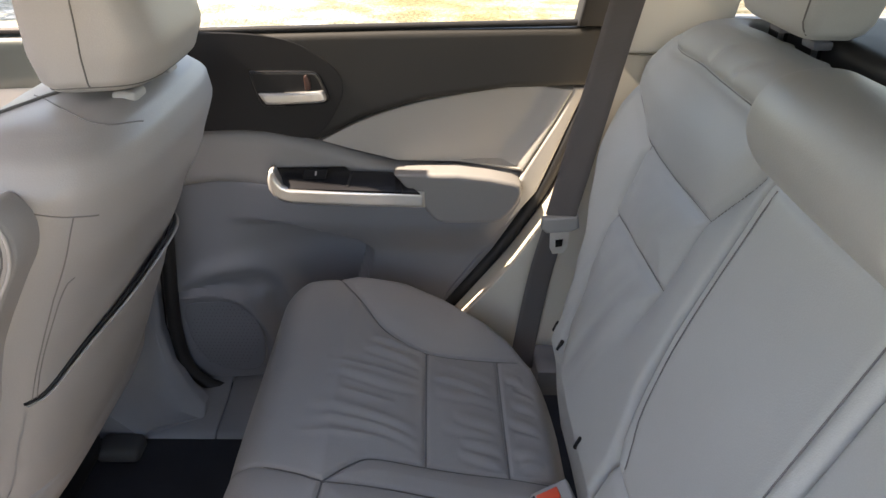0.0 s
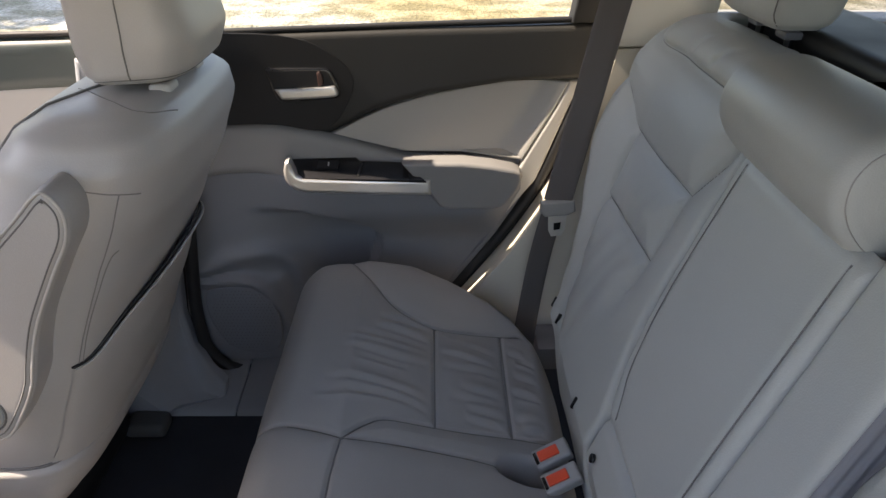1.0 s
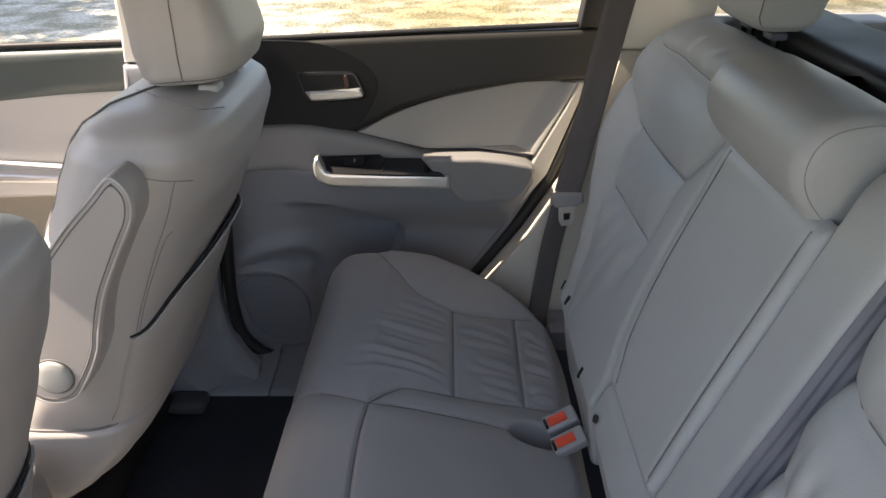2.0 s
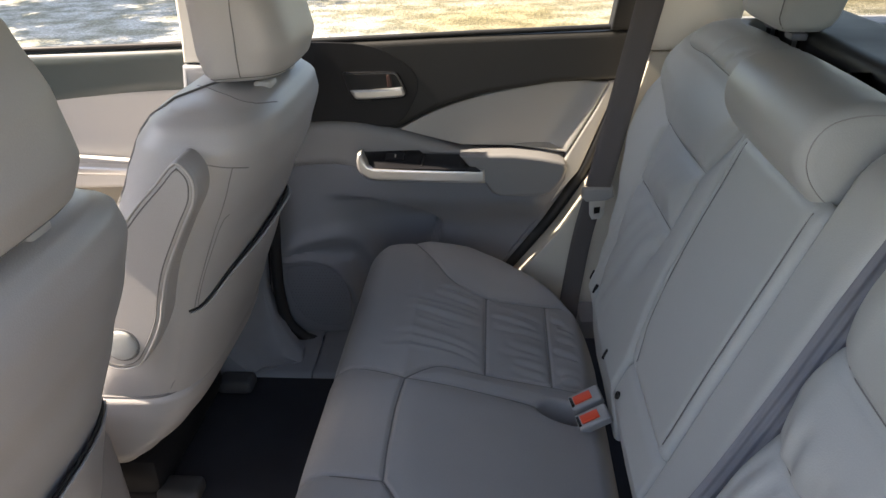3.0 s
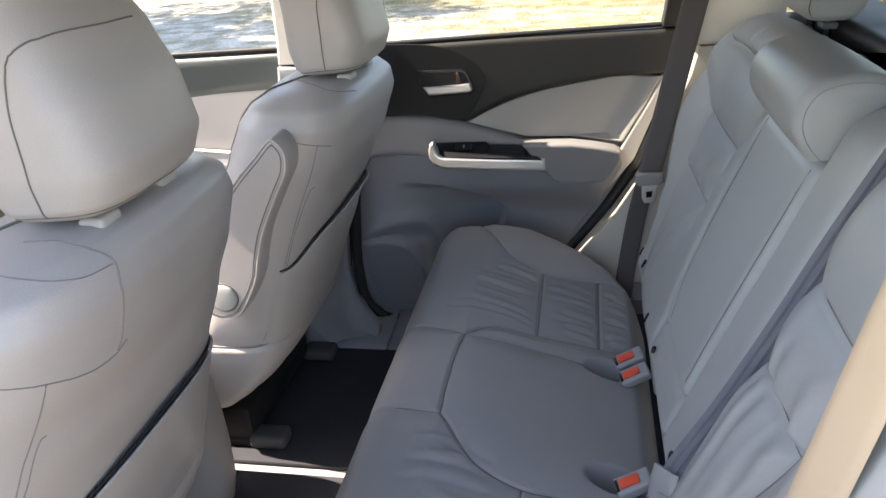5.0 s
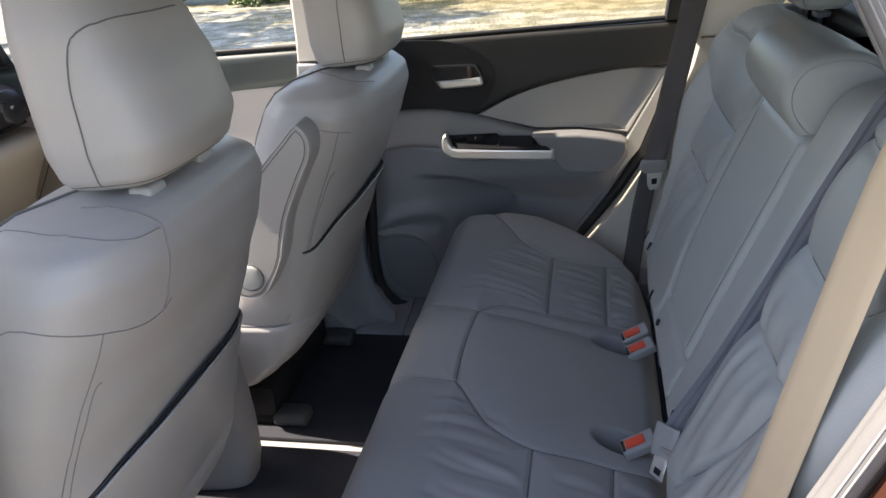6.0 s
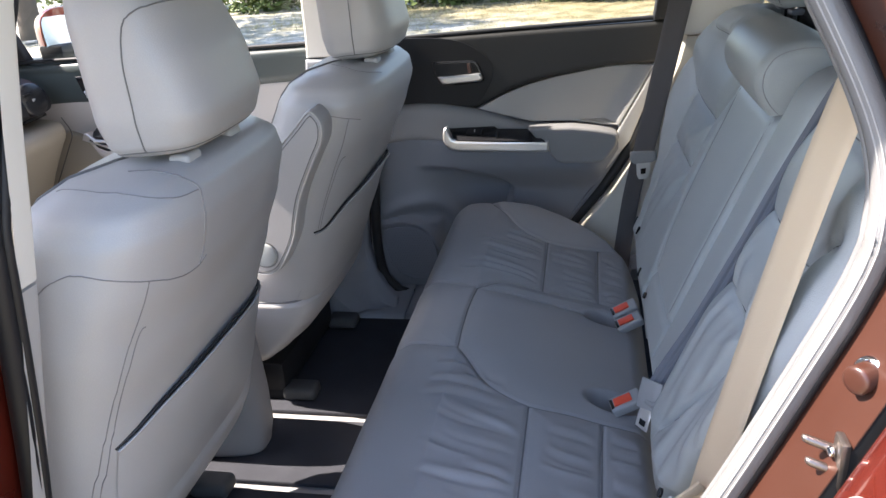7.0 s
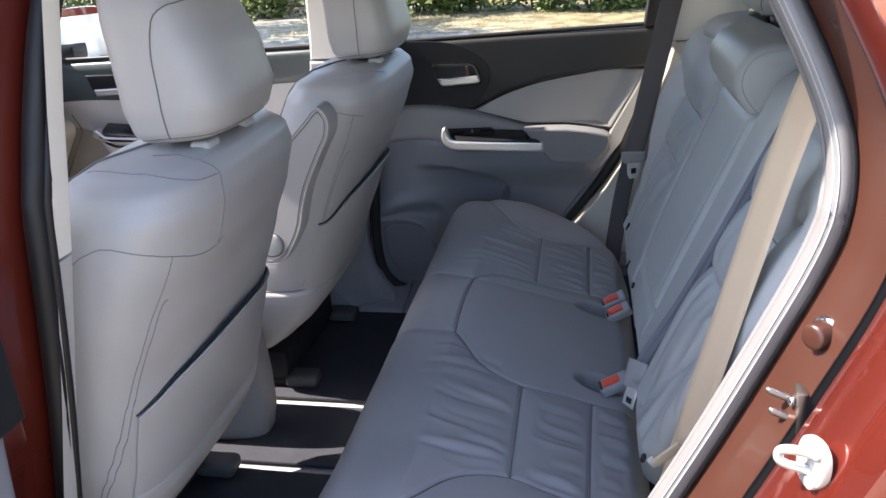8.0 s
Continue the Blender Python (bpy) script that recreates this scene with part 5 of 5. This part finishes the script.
    # folding middle panel, and the flap over its hinge
    def leaf(name, za, zb, inner_left, right, proud, lines, label):
        nz, ny = 100, 70
        S, V = np.meshgrid(np.linspace(0, 1, nz), np.linspace(0, 1, ny), indexing="ij")
        z = za + S * (zb - za)
        left = inner_left(z)
        y = right + (left - right) * V
        r = 0.016
        e = np.minimum(y - right, left - y)
        fall = r - np.sqrt(np.maximum(0, r * r - (r - np.clip(e, 0, r)) ** 2))
        P = np.stack([y.ravel(), z.ravel()], 1)
        chan = np.full(len(P), 9.0)
        for line in lines:
            chan = np.minimum(chan, near_line(P, smooth2(line)))
        chan = chan.reshape(z.shape)
        ends = np.minimum(np.clip(zb - z, 0, 0.018), np.clip(z - za, 0, 0.018))
        x = lean_x(z) - proud + 0.018 - np.sqrt(0.018 ** 2 - (0.018 - ends) ** 2) + fall * 0.9 + 0.003 * np.exp(-(chan / 0.004) ** 2) - 0.0012 * noise2(P, 10, 7, 2.9).reshape(z.shape)
        verts = [tuple(p) for p in np.stack([x, y, z], -1).reshape(-1, 3)]
        faces = [(i * ny + j, i * ny + j + 1, (i + 1) * ny + j + 1, (i + 1) * ny + j) for i in range(nz - 1) for j in range(ny - 1)]
        o = part(name, mesh_of(name, verts, faces, LEATHER), bench, label)
        for line in lines:
            part("seam", tube("seam", project(o.data, [(float(lean_x(b)), a, b) for a, b in smooth2(line, 8)], (1, 0, 0), 0.0003), 0.0010, SEAM, 6), o)
        return o
    leaf("folding_armrest", 0.812, 1.166, lambda z: np.interp(z, [0.812, 0.822, 0.84, 0.87, 0.92, 0.97, 1.2], [0.072, 0.090, 0.108, 0.124, 0.138, 0.145, 0.147]), -0.147, 0.014,
         ([(0.127, 1.155), (0.125, 0.97), (0.106, 0.885), (0.082, 0.850), (0.066, 0.828)], [(-0.125, 1.155), (-0.125, 0.95), (-0.127, 0.83)]), "smooth grey leather fold-down armrest")
    leaf("hinge_flap", 0.69, 0.810, lambda z: np.full_like(z, 0.102), -0.148, 0.009, (), "grey leather flap below the armrest")
    part("hinge_strip", box("hinge_strip", (0.365, 0.02, 0.98), (0.05, 0.28, 0.56), LEATHER, 0.004, Euler((0, radians(21.8), 0))), bench, "grey leather hinge strip behind the armrest")
    for line in BACK_LINES:
        q = [(a, b) for a, b in smooth2(line, 8) if b > 0.775]
        face = far if q[0][0] > 0 else near
        run = project(face.data, [(float(lean_x(b)), a, b) for a, b in q], (1, 0, 0), 0.0003)
        if len(run) > 2:
            part("seam", tube("seam", run, 0.0010, SEAM, 6), bench)
    for yb, zb in ((0.466, 0.768), (0.425, 0.758), (0.193, 0.757), (-0.50, 0.770)):
        hit = project((far if yb > 0 else near).data, [(0.0, yb, zb)], (1, 0, 0))
        if hit:
            part("anchor_slot", box("anchor_slot", hit[0], (0.006, 0.006, 0.020), BLACK, 0.002, Euler((0, radians(21.8), 0))), bench, "small black child-seat anchor slot")
    for yb, zb in ((0.064, 0.766), (-0.222, 0.772), (-0.526, 0.784)):
        part("anchor_button", disc("anchor_button", (float(lean_x(zb)) - (0.011 if yb > -0.3 else 0.036), yb, zb), (-0.93, 0, 0.37), 0.0065, 0.004, BLACK, 0.001, 20), bench, "small black button")


bench_back()


def rear_headrest(at, half, label):
    h = thing("rear_headrest", at, label, "headrest", "rear headrests")
    x, y, z = at
    prof = [(0.0, 0.034, 0.90), (0.008, 0.046, 0.965), (0.022, 0.053, 0.99), (0.06, 0.056, 1.0), (0.13, 0.055, 0.985), (0.165, 0.048, 0.92), (0.175, 0.034, 0.8)]
    rings = []
    for k in range(30):
        zz = 0.175 * (0.5 - 0.5 * math.cos(math.pi * k / 29))
        d, w = interp(zz, prof)
        rings.append(oval(x + 0.055 + 0.22 * zz, y, z + zz, d, half * w, 6, 72))
    pad = part("pad", loft("pad", rings, LEATHER), h)
    for e in (-1, 1):
        part("seam", tube("seam", project(pad.data, [(x - 0.3, y + e * half * 0.90, z + 0.006 + 0.16 * k / 20) for k in range(21)], (1, 0, 0), 0.0003), 0.0011, SEAM, 6), h)
    for dy in (-0.055, 0.055):
        part("post", tube("post", [(x + 0.062, y + dy, z - 0.045), (x + 0.066, y + dy, z + 0.02)], 0.0065, CHROME, 12), h, "chrome headrest post")
        part("post_sleeve", box("post_sleeve", (x + 0.062, y + dy, z - 0.014), (0.028, 0.038, 0.012), TRIM_LOW, 0.005), h)


rear_headrest((0.457, 0.470, 1.262), 0.114, "grey leather outer headrest on chrome posts")
rear_headrest((0.457, -0.395, 1.256), 0.130, "grey leather outer headrest on chrome posts")


def middle_headrest():
    h = thing("middle_headrest", (0.40, 0.04, 1.15), "low grey leather middle headrest like a bolster", "headrest", "rear headrests")
    prof = [(0.392, 1.150), (0.364, 1.170), (0.347, 1.203), (0.350, 1.237), (0.372, 1.263), (0.415, 1.273), (0.455, 1.266), (0.492, 1.236), (0.495, 1.19), (0.45, 1.150)]
    loop = [Vector((p.x, p.y)) for p in catmull([(a, b, 0) for a, b in prof], 6, True)]
    mid = Vector((0.43, 1.21))
    y0, y1, r, rings, edge = -0.121, 0.198, 0.024, [], None

    def ring(y, draw, shrink=1.0):
        return [Vector((mid.x + (p.x - mid.x) * shrink, y, mid.y + (p.y - mid.y) * shrink)) for p in inset(loop, draw)]
    rings += [ring(y0 - 0.007, r, 0.05), ring(y0 - 0.006, r, 0.5), ring(y0 - 0.003, r, 0.85)]
    for k in range(9):
        a = math.pi / 2 * k / 8
        rings.append(ring(y0 + r * (1 - math.cos(a)), r * (1 - math.sin(a))))
    for k in range(1, 30):
        rings.append(ring(y0 + r + (y1 - y0 - 2 * r) * k / 30, -0.0015 * math.sin(math.pi * k / 30)))
    for k in range(9):
        a = math.pi / 2 * (1 - k / 8)
        rings.append(ring(y1 - r * (1 - math.cos(a)), r * (1 - math.sin(a))))
    rings += [ring(y1 + 0.003, r, 0.85), ring(y1 + 0.006, r, 0.5), ring(y1 + 0.007, r, 0.05)]
    part("pad", loft("pad", rings, LEATHER, angle=80), h)
    for q in (rings[6], rings[-7]):
        part("seam", tube("seam", [p + Vector((0, -0.0004 if p.y < 0 else 0.0004, 0)) + (p - Vector((mid.x, p.y, mid.y))).normalized() * 0.0003 for p in q], 0.0007, PIPING, 6, closed=True), h)
    part("post", tube("post", [(0.46, 0.02, 1.10), (0.46, 0.02, 1.17)], 0.008, CHROME, 10), h)


middle_headrest()

# ---------- belts and buckles ----------
def far_belt():
    b = thing("seat_belt", (0.22, 0.64, 0.62), "dark grey seat belt hanging by the far pillar", "seat belt", "rear seat belts")
    part("webbing", ribbon("webbing", [(0.36, 0.62, 1.50), (0.315, 0.636, 1.27), (0.275, 0.64, 1.06), (0.240, 0.64, 0.885)], 0.050, BELT, (1, -0.25, 0.2), 0.0014), b)
    part("webbing", ribbon("webbing_low", [(0.236, 0.642, 0.880), (0.215, 0.652, 0.76), (0.198, 0.655, 0.62), (0.19, 0.64, 0.56)], 0.043, BELT, (1, 0.15, 0.2), 0.0014), b)
    part("tongue_ring", plate("tongue_ring", [(0.208, 0.888), (0.272, 0.894), (0.276, 0.870), (0.262, 0.862), (0.218, 0.858), (0.207, 0.868)], 0.630, 0.014, BUCKLE, r=0.005), b, "grey plastic belt guide")
    t = part("tongue", plate("tongue", [(0.224, 0.862), (0.260, 0.866), (0.258, 0.830), (0.252, 0.818), (0.232, 0.816), (0.226, 0.828)], 0.634, 0.004, STEEL, r=0.001), b, "bright steel belt tongue")
    part("tongue_slot", plate("tongue_slot", [(0.235, 0.845), (0.249, 0.847), (0.248, 0.832), (0.236, 0.830)], 0.6335, 0.001, BLACK, r=0.0004), t)


def middle_belt():
    b = thing("seat_belt", (0.25, -0.25, 0.70), "grey middle seat belt lying across the backrest", "seat belt", "rear seat belts")
    def on(y, z, off=0.016):
        return (float(lean_x(z)) - off, y, z)
    part("webbing", ribbon("webbing", [on(-0.266, 1.285, -0.06), on(-0.262, 1.262, -0.035), on(-0.258, 1.235, -0.022), on(-0.257, 1.18, -0.018), on(-0.257, 1.10, -0.014), on(-0.257, 1.0, -0.012), on(-0.257, 0.88, -0.006), on(-0.258, 0.80, 0.004), (0.212, -0.262, 0.752)], 0.040, BELT_M, (0.93, -0.35, 0.1), 0.0014, ribs=4), b)
    g = part("tongue_grip", ribbon("tongue_grip", [(0.206, -0.258, 0.778), (0.200, -0.268, 0.756), (0.197, -0.277, 0.737)], 0.040, BUCKLE, (0.5, -0.85, 0.0), 0.0040), b, "grey plastic tongue grip")
    part("grip_arm", ribbon("grip_arm", [(0.200, -0.272, 0.742), (0.210, -0.292, 0.750), (0.217, -0.306, 0.764)], 0.014, BUCKLE, (0.5, -0.2, -0.8), 0.0040), g)
    t = part("tongue", ribbon("tongue", [(0.197, -0.277, 0.738), (0.192, -0.283, 0.722), (0.189, -0.285, 0.706)], 0.024, STEEL, (0.6, -0.75, 0.0), 0.0012), b, "bright steel belt tongue")
    part("tongue_slot", ribbon("tongue_slot", [(0.1915, -0.2845, 0.722), (0.1895, -0.2862, 0.713)], 0.010, BLACK, (0.6, -0.75, 0.0), 0.0014), t)


def near_belt():
    b = thing("seat_belt", (0.26, -0.62, 0.86), "seat belt beside the door opening, sunlight put into its beige", "seat belt", "rear seat belts")
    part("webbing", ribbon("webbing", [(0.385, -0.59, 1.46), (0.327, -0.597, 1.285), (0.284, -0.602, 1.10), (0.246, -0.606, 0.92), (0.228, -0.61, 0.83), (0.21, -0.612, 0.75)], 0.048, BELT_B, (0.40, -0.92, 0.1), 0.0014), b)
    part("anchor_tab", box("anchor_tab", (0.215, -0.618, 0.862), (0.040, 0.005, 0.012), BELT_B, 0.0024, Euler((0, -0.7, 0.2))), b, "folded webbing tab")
    part("tab_tip", box("tab_tip", (0.199, -0.6155, 0.848), (0.010, 0.006, 0.014), TRIM, 0.0025, Euler((0, -0.7, 0.2))), b, "pale plastic tab tip")


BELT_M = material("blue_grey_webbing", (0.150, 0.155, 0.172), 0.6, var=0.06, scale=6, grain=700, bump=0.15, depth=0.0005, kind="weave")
far_belt()
middle_belt()
near_belt()


def buckle(x, y, z, turn, label):
    b = thing("belt_buckle", (x, y, z), label, "belt buckle", "rear belt buckles")
    t = Euler(turn)
    r = t.to_matrix()
    part("body", box("body", (x, y, z), (0.056, 0.032, 0.020), BUCKLE, 0.005, t, 3), b)
    part("button", box("button", Vector((x, y, z)) + r @ Vector((-0.004, 0, 0.0095)), (0.032, 0.0165, 0.008), RED_BTN, 0.002, t), b, "red release button")
    part("slot", box("slot", Vector((x, y, z)) + r @ Vector((-0.0240, 0, 0.0088)), (0.005, 0.020, 0.006), BLACK, 0.001, t), b)


buckle(0.182, 0.172, 0.676, (0.25, -0.45, 0.15), "grey belt buckle with a red button")
buckle(0.190, 0.125, 0.672, (0.25, -0.45, 0.15), "grey belt buckle with a red button")
buckle(0.172, -0.181, 0.682, (0.2, -0.45, 0.15), "grey belt buckle with a red button")

# ---------- near side: the open doorway and body ----------
def tumble(y, z):
    """The body side leans in above the waist."""
    return y + (0.30 + 1.35 * max(0.0, -y - 0.70)) * max(0.0, z - 1.2)


RIM = [(0.19, 1.53), (0.250, 1.455), (0.286, 1.388), (0.317, 1.324), (0.334, 1.277), (0.339, 1.235), (0.334, 1.19), (0.321, 1.145), (0.296, 1.08), (0.250, 0.966), (0.204, 0.861), (0.14, 0.72), (0.08, 0.58), (0.02, 0.46), (-0.10, 0.40), (-0.42, 0.39), (-0.545, 0.43), (-0.590, 0.56), (-0.566, 0.75), (-0.528, 0.956), (-0.494, 1.182), (-0.483, 1.302), (-0.464, 1.417), (-0.42, 1.53), (-0.1, 1.56)]
LOOP = [Vector((p.x, p.y)) for p in catmull([(x, z, 0) for x, z in RIM], 6, True)]
SPLIT = 14 * 6      # where the pale strip of the rear side gives way to the black one of the front side


def near_body():
    b = car

    def off(d):
        return inset(LOOP, -d)

    def run(d, y, first, last):
        q = off(d)
        return [Vector((q[k % len(q)].x, tumble(y, q[k % len(q)].y), q[k % len(q)].y)) for k in range(first, last + 1)]

    n = len(LOOP)
    strip = part("weatherstrip", tube("weatherstrip", run(0.003, -0.694, -6, SPLIT), 0.0125, SEAL_GREY, 16), b, "pale grey rubber weatherstrip")
    part("strip_lip", tube("strip_lip", run(-0.006, -0.686, -6, SPLIT), 0.005, SEAL_GREY, 10), strip)
    part("strip_lip", tube("strip_lip", run(0.012, -0.700, -6, SPLIT), 0.005, RUBBER, 10), strip, "black rubber lip")
    for d, y in ((-0.0050, -0.7035), (-0.0010, -0.7064)):
        part("groove", tube("groove", run(d, y, -6, SPLIT), 0.0010, PIPING, 6), strip)
    front = part("weatherstrip", tube("weatherstrip", run(0.001, -0.700, SPLIT, n - 6), 0.0120, RUBBER, 18), b, "black rubber weatherstrip")
    part("strip_lip", tube("strip_lip", run(-0.008, -0.690, SPLIT, n - 6), 0.0065, RUBBER, 10), front)

    def band(name, levels, mat, label=""):
        rings = []
        for d, yy in levels:
            rings.append([Vector((q.x, tumble(yy, q.y), q.y)) for q in off(d)])
        return part(name, loft(name, rings, mat, caps=False, angle=28), b, label)
    jamb = band("door_jamb", [(0.004, -0.690), (0.016, -0.700), (0.019, -0.712), (0.024, -0.740), (0.028, -0.768), (0.029, -0.774)], JAMB, "red-brown door jamb with shade put into its paint")
    # shade-darkened paint on the rear jamb, plain body paint on the front
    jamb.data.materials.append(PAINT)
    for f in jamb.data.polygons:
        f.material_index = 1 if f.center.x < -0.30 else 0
    # black colour in this groove stands in for shadow under the panel lip
    band("gap_shade", [(0.0285, -0.7735), (0.058, -0.777), (0.060, -0.787), (0.0285, -0.791)], RUBBER, "groove between jamb and panel, coloured black as its shadow")
    band("outer_panel", [(0.0285, -0.7905), (0.026, -0.797), (0.027, -0.815), (0.030, -0.84), (0.036, -0.865), (0.05, -0.884), (0.075, -0.894), (0.12, -0.898), (0.18, -0.898)], PAINT, "dark red outer panel")
    # flank behind the doorway and over the wheel
    flank = [(0.49, 1.17), (1.55, 1.22), (1.6, 0.80), (1.35, 0.55), (0.60, 0.50), (0.28, 0.60), (0.37, 0.85)]
    part("flank", plate("flank", [(x, z) for x, z in flank], -0.8765, 0.02, PAINT, r=0.006, flip=-1), b, "dark red rear flank")
    roof = [[Vector((x, y, 1.60 + 0.05 * (1 - (y / 0.66) ** 2))) for y in np.linspace(-0.70, 0.668, 24)] for x in (-1.12, -0.6, 0.2, 1.0, 1.35)]
    verts = [v for r in roof for v in r]
    m = len(roof[0])
    part("roof", mesh_of("roof", verts, [(i * m + j, i * m + j + 1, (i + 1) * m + j + 1, (i + 1) * m + j) for i in range(4) for j in range(m - 1)], PAINT), b, "dark red roof")
    return b


body = near_body()


def near_front_door():
    d = thing("front_door", (-1.15, -0.88, 0.40), "closed dark red front car door", "car door")
    part("outer_skin", plate("outer_skin", [(-1.72, 0.33), (-0.72, 0.33), (-0.705, 0.7), (-0.66, 1.16), (-1.72, 1.12)], -0.80, 0.10, PAINT, r=0.012, flip=1), d, "dark red outer skin")
    part("window_frame", tube("window_frame", [(-0.655, -0.80, 1.16), (-0.63, -0.70, 1.50)], 0.022, RUBBER, 8), d, "black window frame")


near_front_door()


def near_rear_door():
    """The swung-open rear door, standing square to the car."""
    d = thing("rear_door", (-0.53, -1.12, 0.40), "open rear car door, grey inner trim and dark red skin", "car door")
    turn = Matrix.Rotation(radians(90), 4, "Z")
    def leaf(name, pts, y0, depth, mat, label="", **kw):
        me = plate(name, [(-0.802 - (x + 0.55), z) for x, z in pts], y0 + 0.08, depth, mat, **kw)
        me.transform(turn)
        return part(name, me, d, label)
    outline = [(-0.515, 0.86), (-0.548, 0.66), (-0.55, 0.56), (-0.535, 0.47), (-0.47, 0.405), (-0.30, 0.39), (-0.06, 0.45), (0.03, 0.60), (0.14, 0.755), (0.215, 0.88), (0.29, 1.09), (0.30, 1.165), (-0.55, 1.165)]
    leaf("door_panel", outline, 0.413, 0.05, TRIM_LOW, "grey plastic door panel", r=0.014)
    leaf("door_frame", [(-0.55 + (x + 0.55) * 1.03, 0.36 + (z - 0.36) * 1.0) for x, z in outline], 0.468, 0.035, PAINT, "dark red painted door frame", r=0.004)
    leaf("outer_skin", [(-0.59, 0.34), (-0.05, 0.34), (0.10, 0.6), (0.33, 0.95), (0.34, 1.17), (-0.57, 1.16)], 0.507, 0.03, PAINT, "dark red painted outer skin", r=0.010)
    leaf("upper_trim", [(-0.545, 1.0), (-0.30, 1.0), (-0.11, 1.03), (0.147, 1.086), (0.29, 1.09), (0.30, 1.168), (-0.545, 1.168)], 0.395, 0.03, DARK, "dark charcoal upper trim", r=0.010)
    leaf("armrest", [(-0.28, 0.897), (0.0, 0.895), (0.176, 0.912), (0.145, 0.838), (0.01, 0.832), (-0.2, 0.85)], 0.365, 0.06, TRIM, "light grey armrest", r=0.014, smooth=3)
    for path in ([(-0.55, -0.82, 1.16), (-0.54, -0.76, 1.50)], [(-0.54, -0.76, 1.50), (-0.54, -1.52, 1.50)], [(-0.54, -1.52, 1.50), (-0.55, -1.64, 1.16)]):
        part("window_frame", tube("window_frame", path, 0.022, RUBBER, 10), d, "black window frame")
    g = part("window_pane", mesh_of("window_pane", [Vector(q) for q in ((-0.55, -0.82, 1.16), (-0.54, -0.76, 1.50), (-0.54, -1.52, 1.50), (-0.55, -1.64, 1.16))], [(0, 1, 2, 3)], GLASS, False), d, "clear side window")
    g.visible_shadow = False
    for z in (0.55, 0.95):
        part("hinge", box("hinge", (-0.58, -0.79, z), (0.09, 0.07, 0.05), PAINT, 0.006), d, "painted door hinge")


near_rear_door()


def jamb_fittings():
    s = thing("door_striker", (0.30, -0.86, 1.02), "bright zinc door striker on the red jamb", "striker")
    n = Vector((-0.93, -0.36, 0.05)).normalized()
    side = Vector((0.36, -0.93, 0)).normalized()
    up = n.cross(side).normalized()
    c = Vector((0.3035, -0.845, 1.035))
    def at(a, b, h=0.0):
        return c + (side * a + up * b + n * h) * 0.74
    prof = [(-0.020, 0.022), (0.004, 0.030), (0.022, 0.018), (0.024, -0.012), (0.006, -0.034), (-0.014, -0.030), (-0.024, -0.008)]
    loop = catmull([(a, b, 0) for a, b in prof], 5, True)
    part("plate", loft("plate", [[at(p.x * k, p.y * k, h) for p in loop] for k, h in ((1, -0.004), (1, 0.003), (0.95, 0.005))], STEEL, angle=40), s)
    part("loop", tube("loop", catmull([at(0.004, 0.012, 0.003), at(-0.006, 0.016, 0.026), at(-0.016, 0.008, 0.034), at(-0.014, -0.006, 0.030), at(0.0, -0.012, 0.003)], 6), 0.0042, STEEL, 10), s, "striker loop")
    for b in (0.018, -0.022):
        part("bolt", disc("bolt", at(0.008, b, 0.004), n, 0.006, 0.004, STEEL, 0.001, 12), s)
    d = thing("door_stop", (0.315, -0.745, 1.10), "round rubber door stop on the painted jamb", "door stop")
    nn = Vector((-0.80, -0.60, 0.05)).normalized()
    part("boss", disc("boss", Vector((0.333, -0.738, 1.100)), nn, 0.0125, 0.020, JAMB, 0.003), d)
    part("collar", disc("collar", Vector((0.337, -0.735, 1.100)), nn, 0.016, 0.008, CHROME, 0.003), d)
    l = thing("latch_hook", (0.30, -0.75, 1.03), "small steel two-pronged latch on the painted jamb", "latch")
    for a, b in (((0.312, -0.756, 1.036), (0.283, -0.750, 1.044)), ((0.312, -0.762, 1.018), (0.286, -0.757, 1.026))):
        a, b = Vector(a), Vector(b)
        part("prong", loft("prong", [[a + (b - a) * k + Vector((0, math.cos(q), math.sin(q))) * r for q in [math.pi / 6 * i for i in range(12)]] for k, r in ((0, 0.0050), (0.3, 0.0042), (0.85, 0.0040), (0.96, 0.0030), (1.0, 0.0012))], PIN), l, "steel latch prong")
    part("plate", box("plate", (0.311, -0.764, 1.026), (0.008, 0.022, 0.058), PIN, 0.003), l)
    for z in (1.040, 1.010):
        part("screw", disc("screw", (0.3045, -0.762, z), (-1, -0.2, 0), 0.005, 0.003, CHROME, 0.001, 12), l)


jamb_fittings()
wall("pillar_trim_near", [(-0.66, 0.45), (-0.565, 0.45), (-0.572, 0.60), (-0.553, 0.757), (-0.520, 0.94), (-0.489, 1.130), (-0.60, 1.150), (-0.66, 0.9), (-0.68, 0.6)], -0.648, 0.035, TRIM, "light grey lower trim of the near door pillar", flip=-1, r=0.008, lean=0.10)
wall("pillar_trim_near", [(-0.4885, 1.134), (-0.478, 1.206), (-0.466, 1.30), (-0.448, 1.417), (-0.42, 1.52), (-0.54, 1.52), (-0.60, 1.2), (-0.60, 1.154)], -0.648, 0.035, PALE, "pale upper trim of the near door pillar", flip=-1, r=0.008, lean=0.10)
wall("sill_trim", [(-1.5, 0.37), (0.10, 0.37), (0.10, 0.44), (-1.5, 0.44)], -0.63, 0.08, TRIM_LOW, "grey plastic door sill trim", flip=-1)
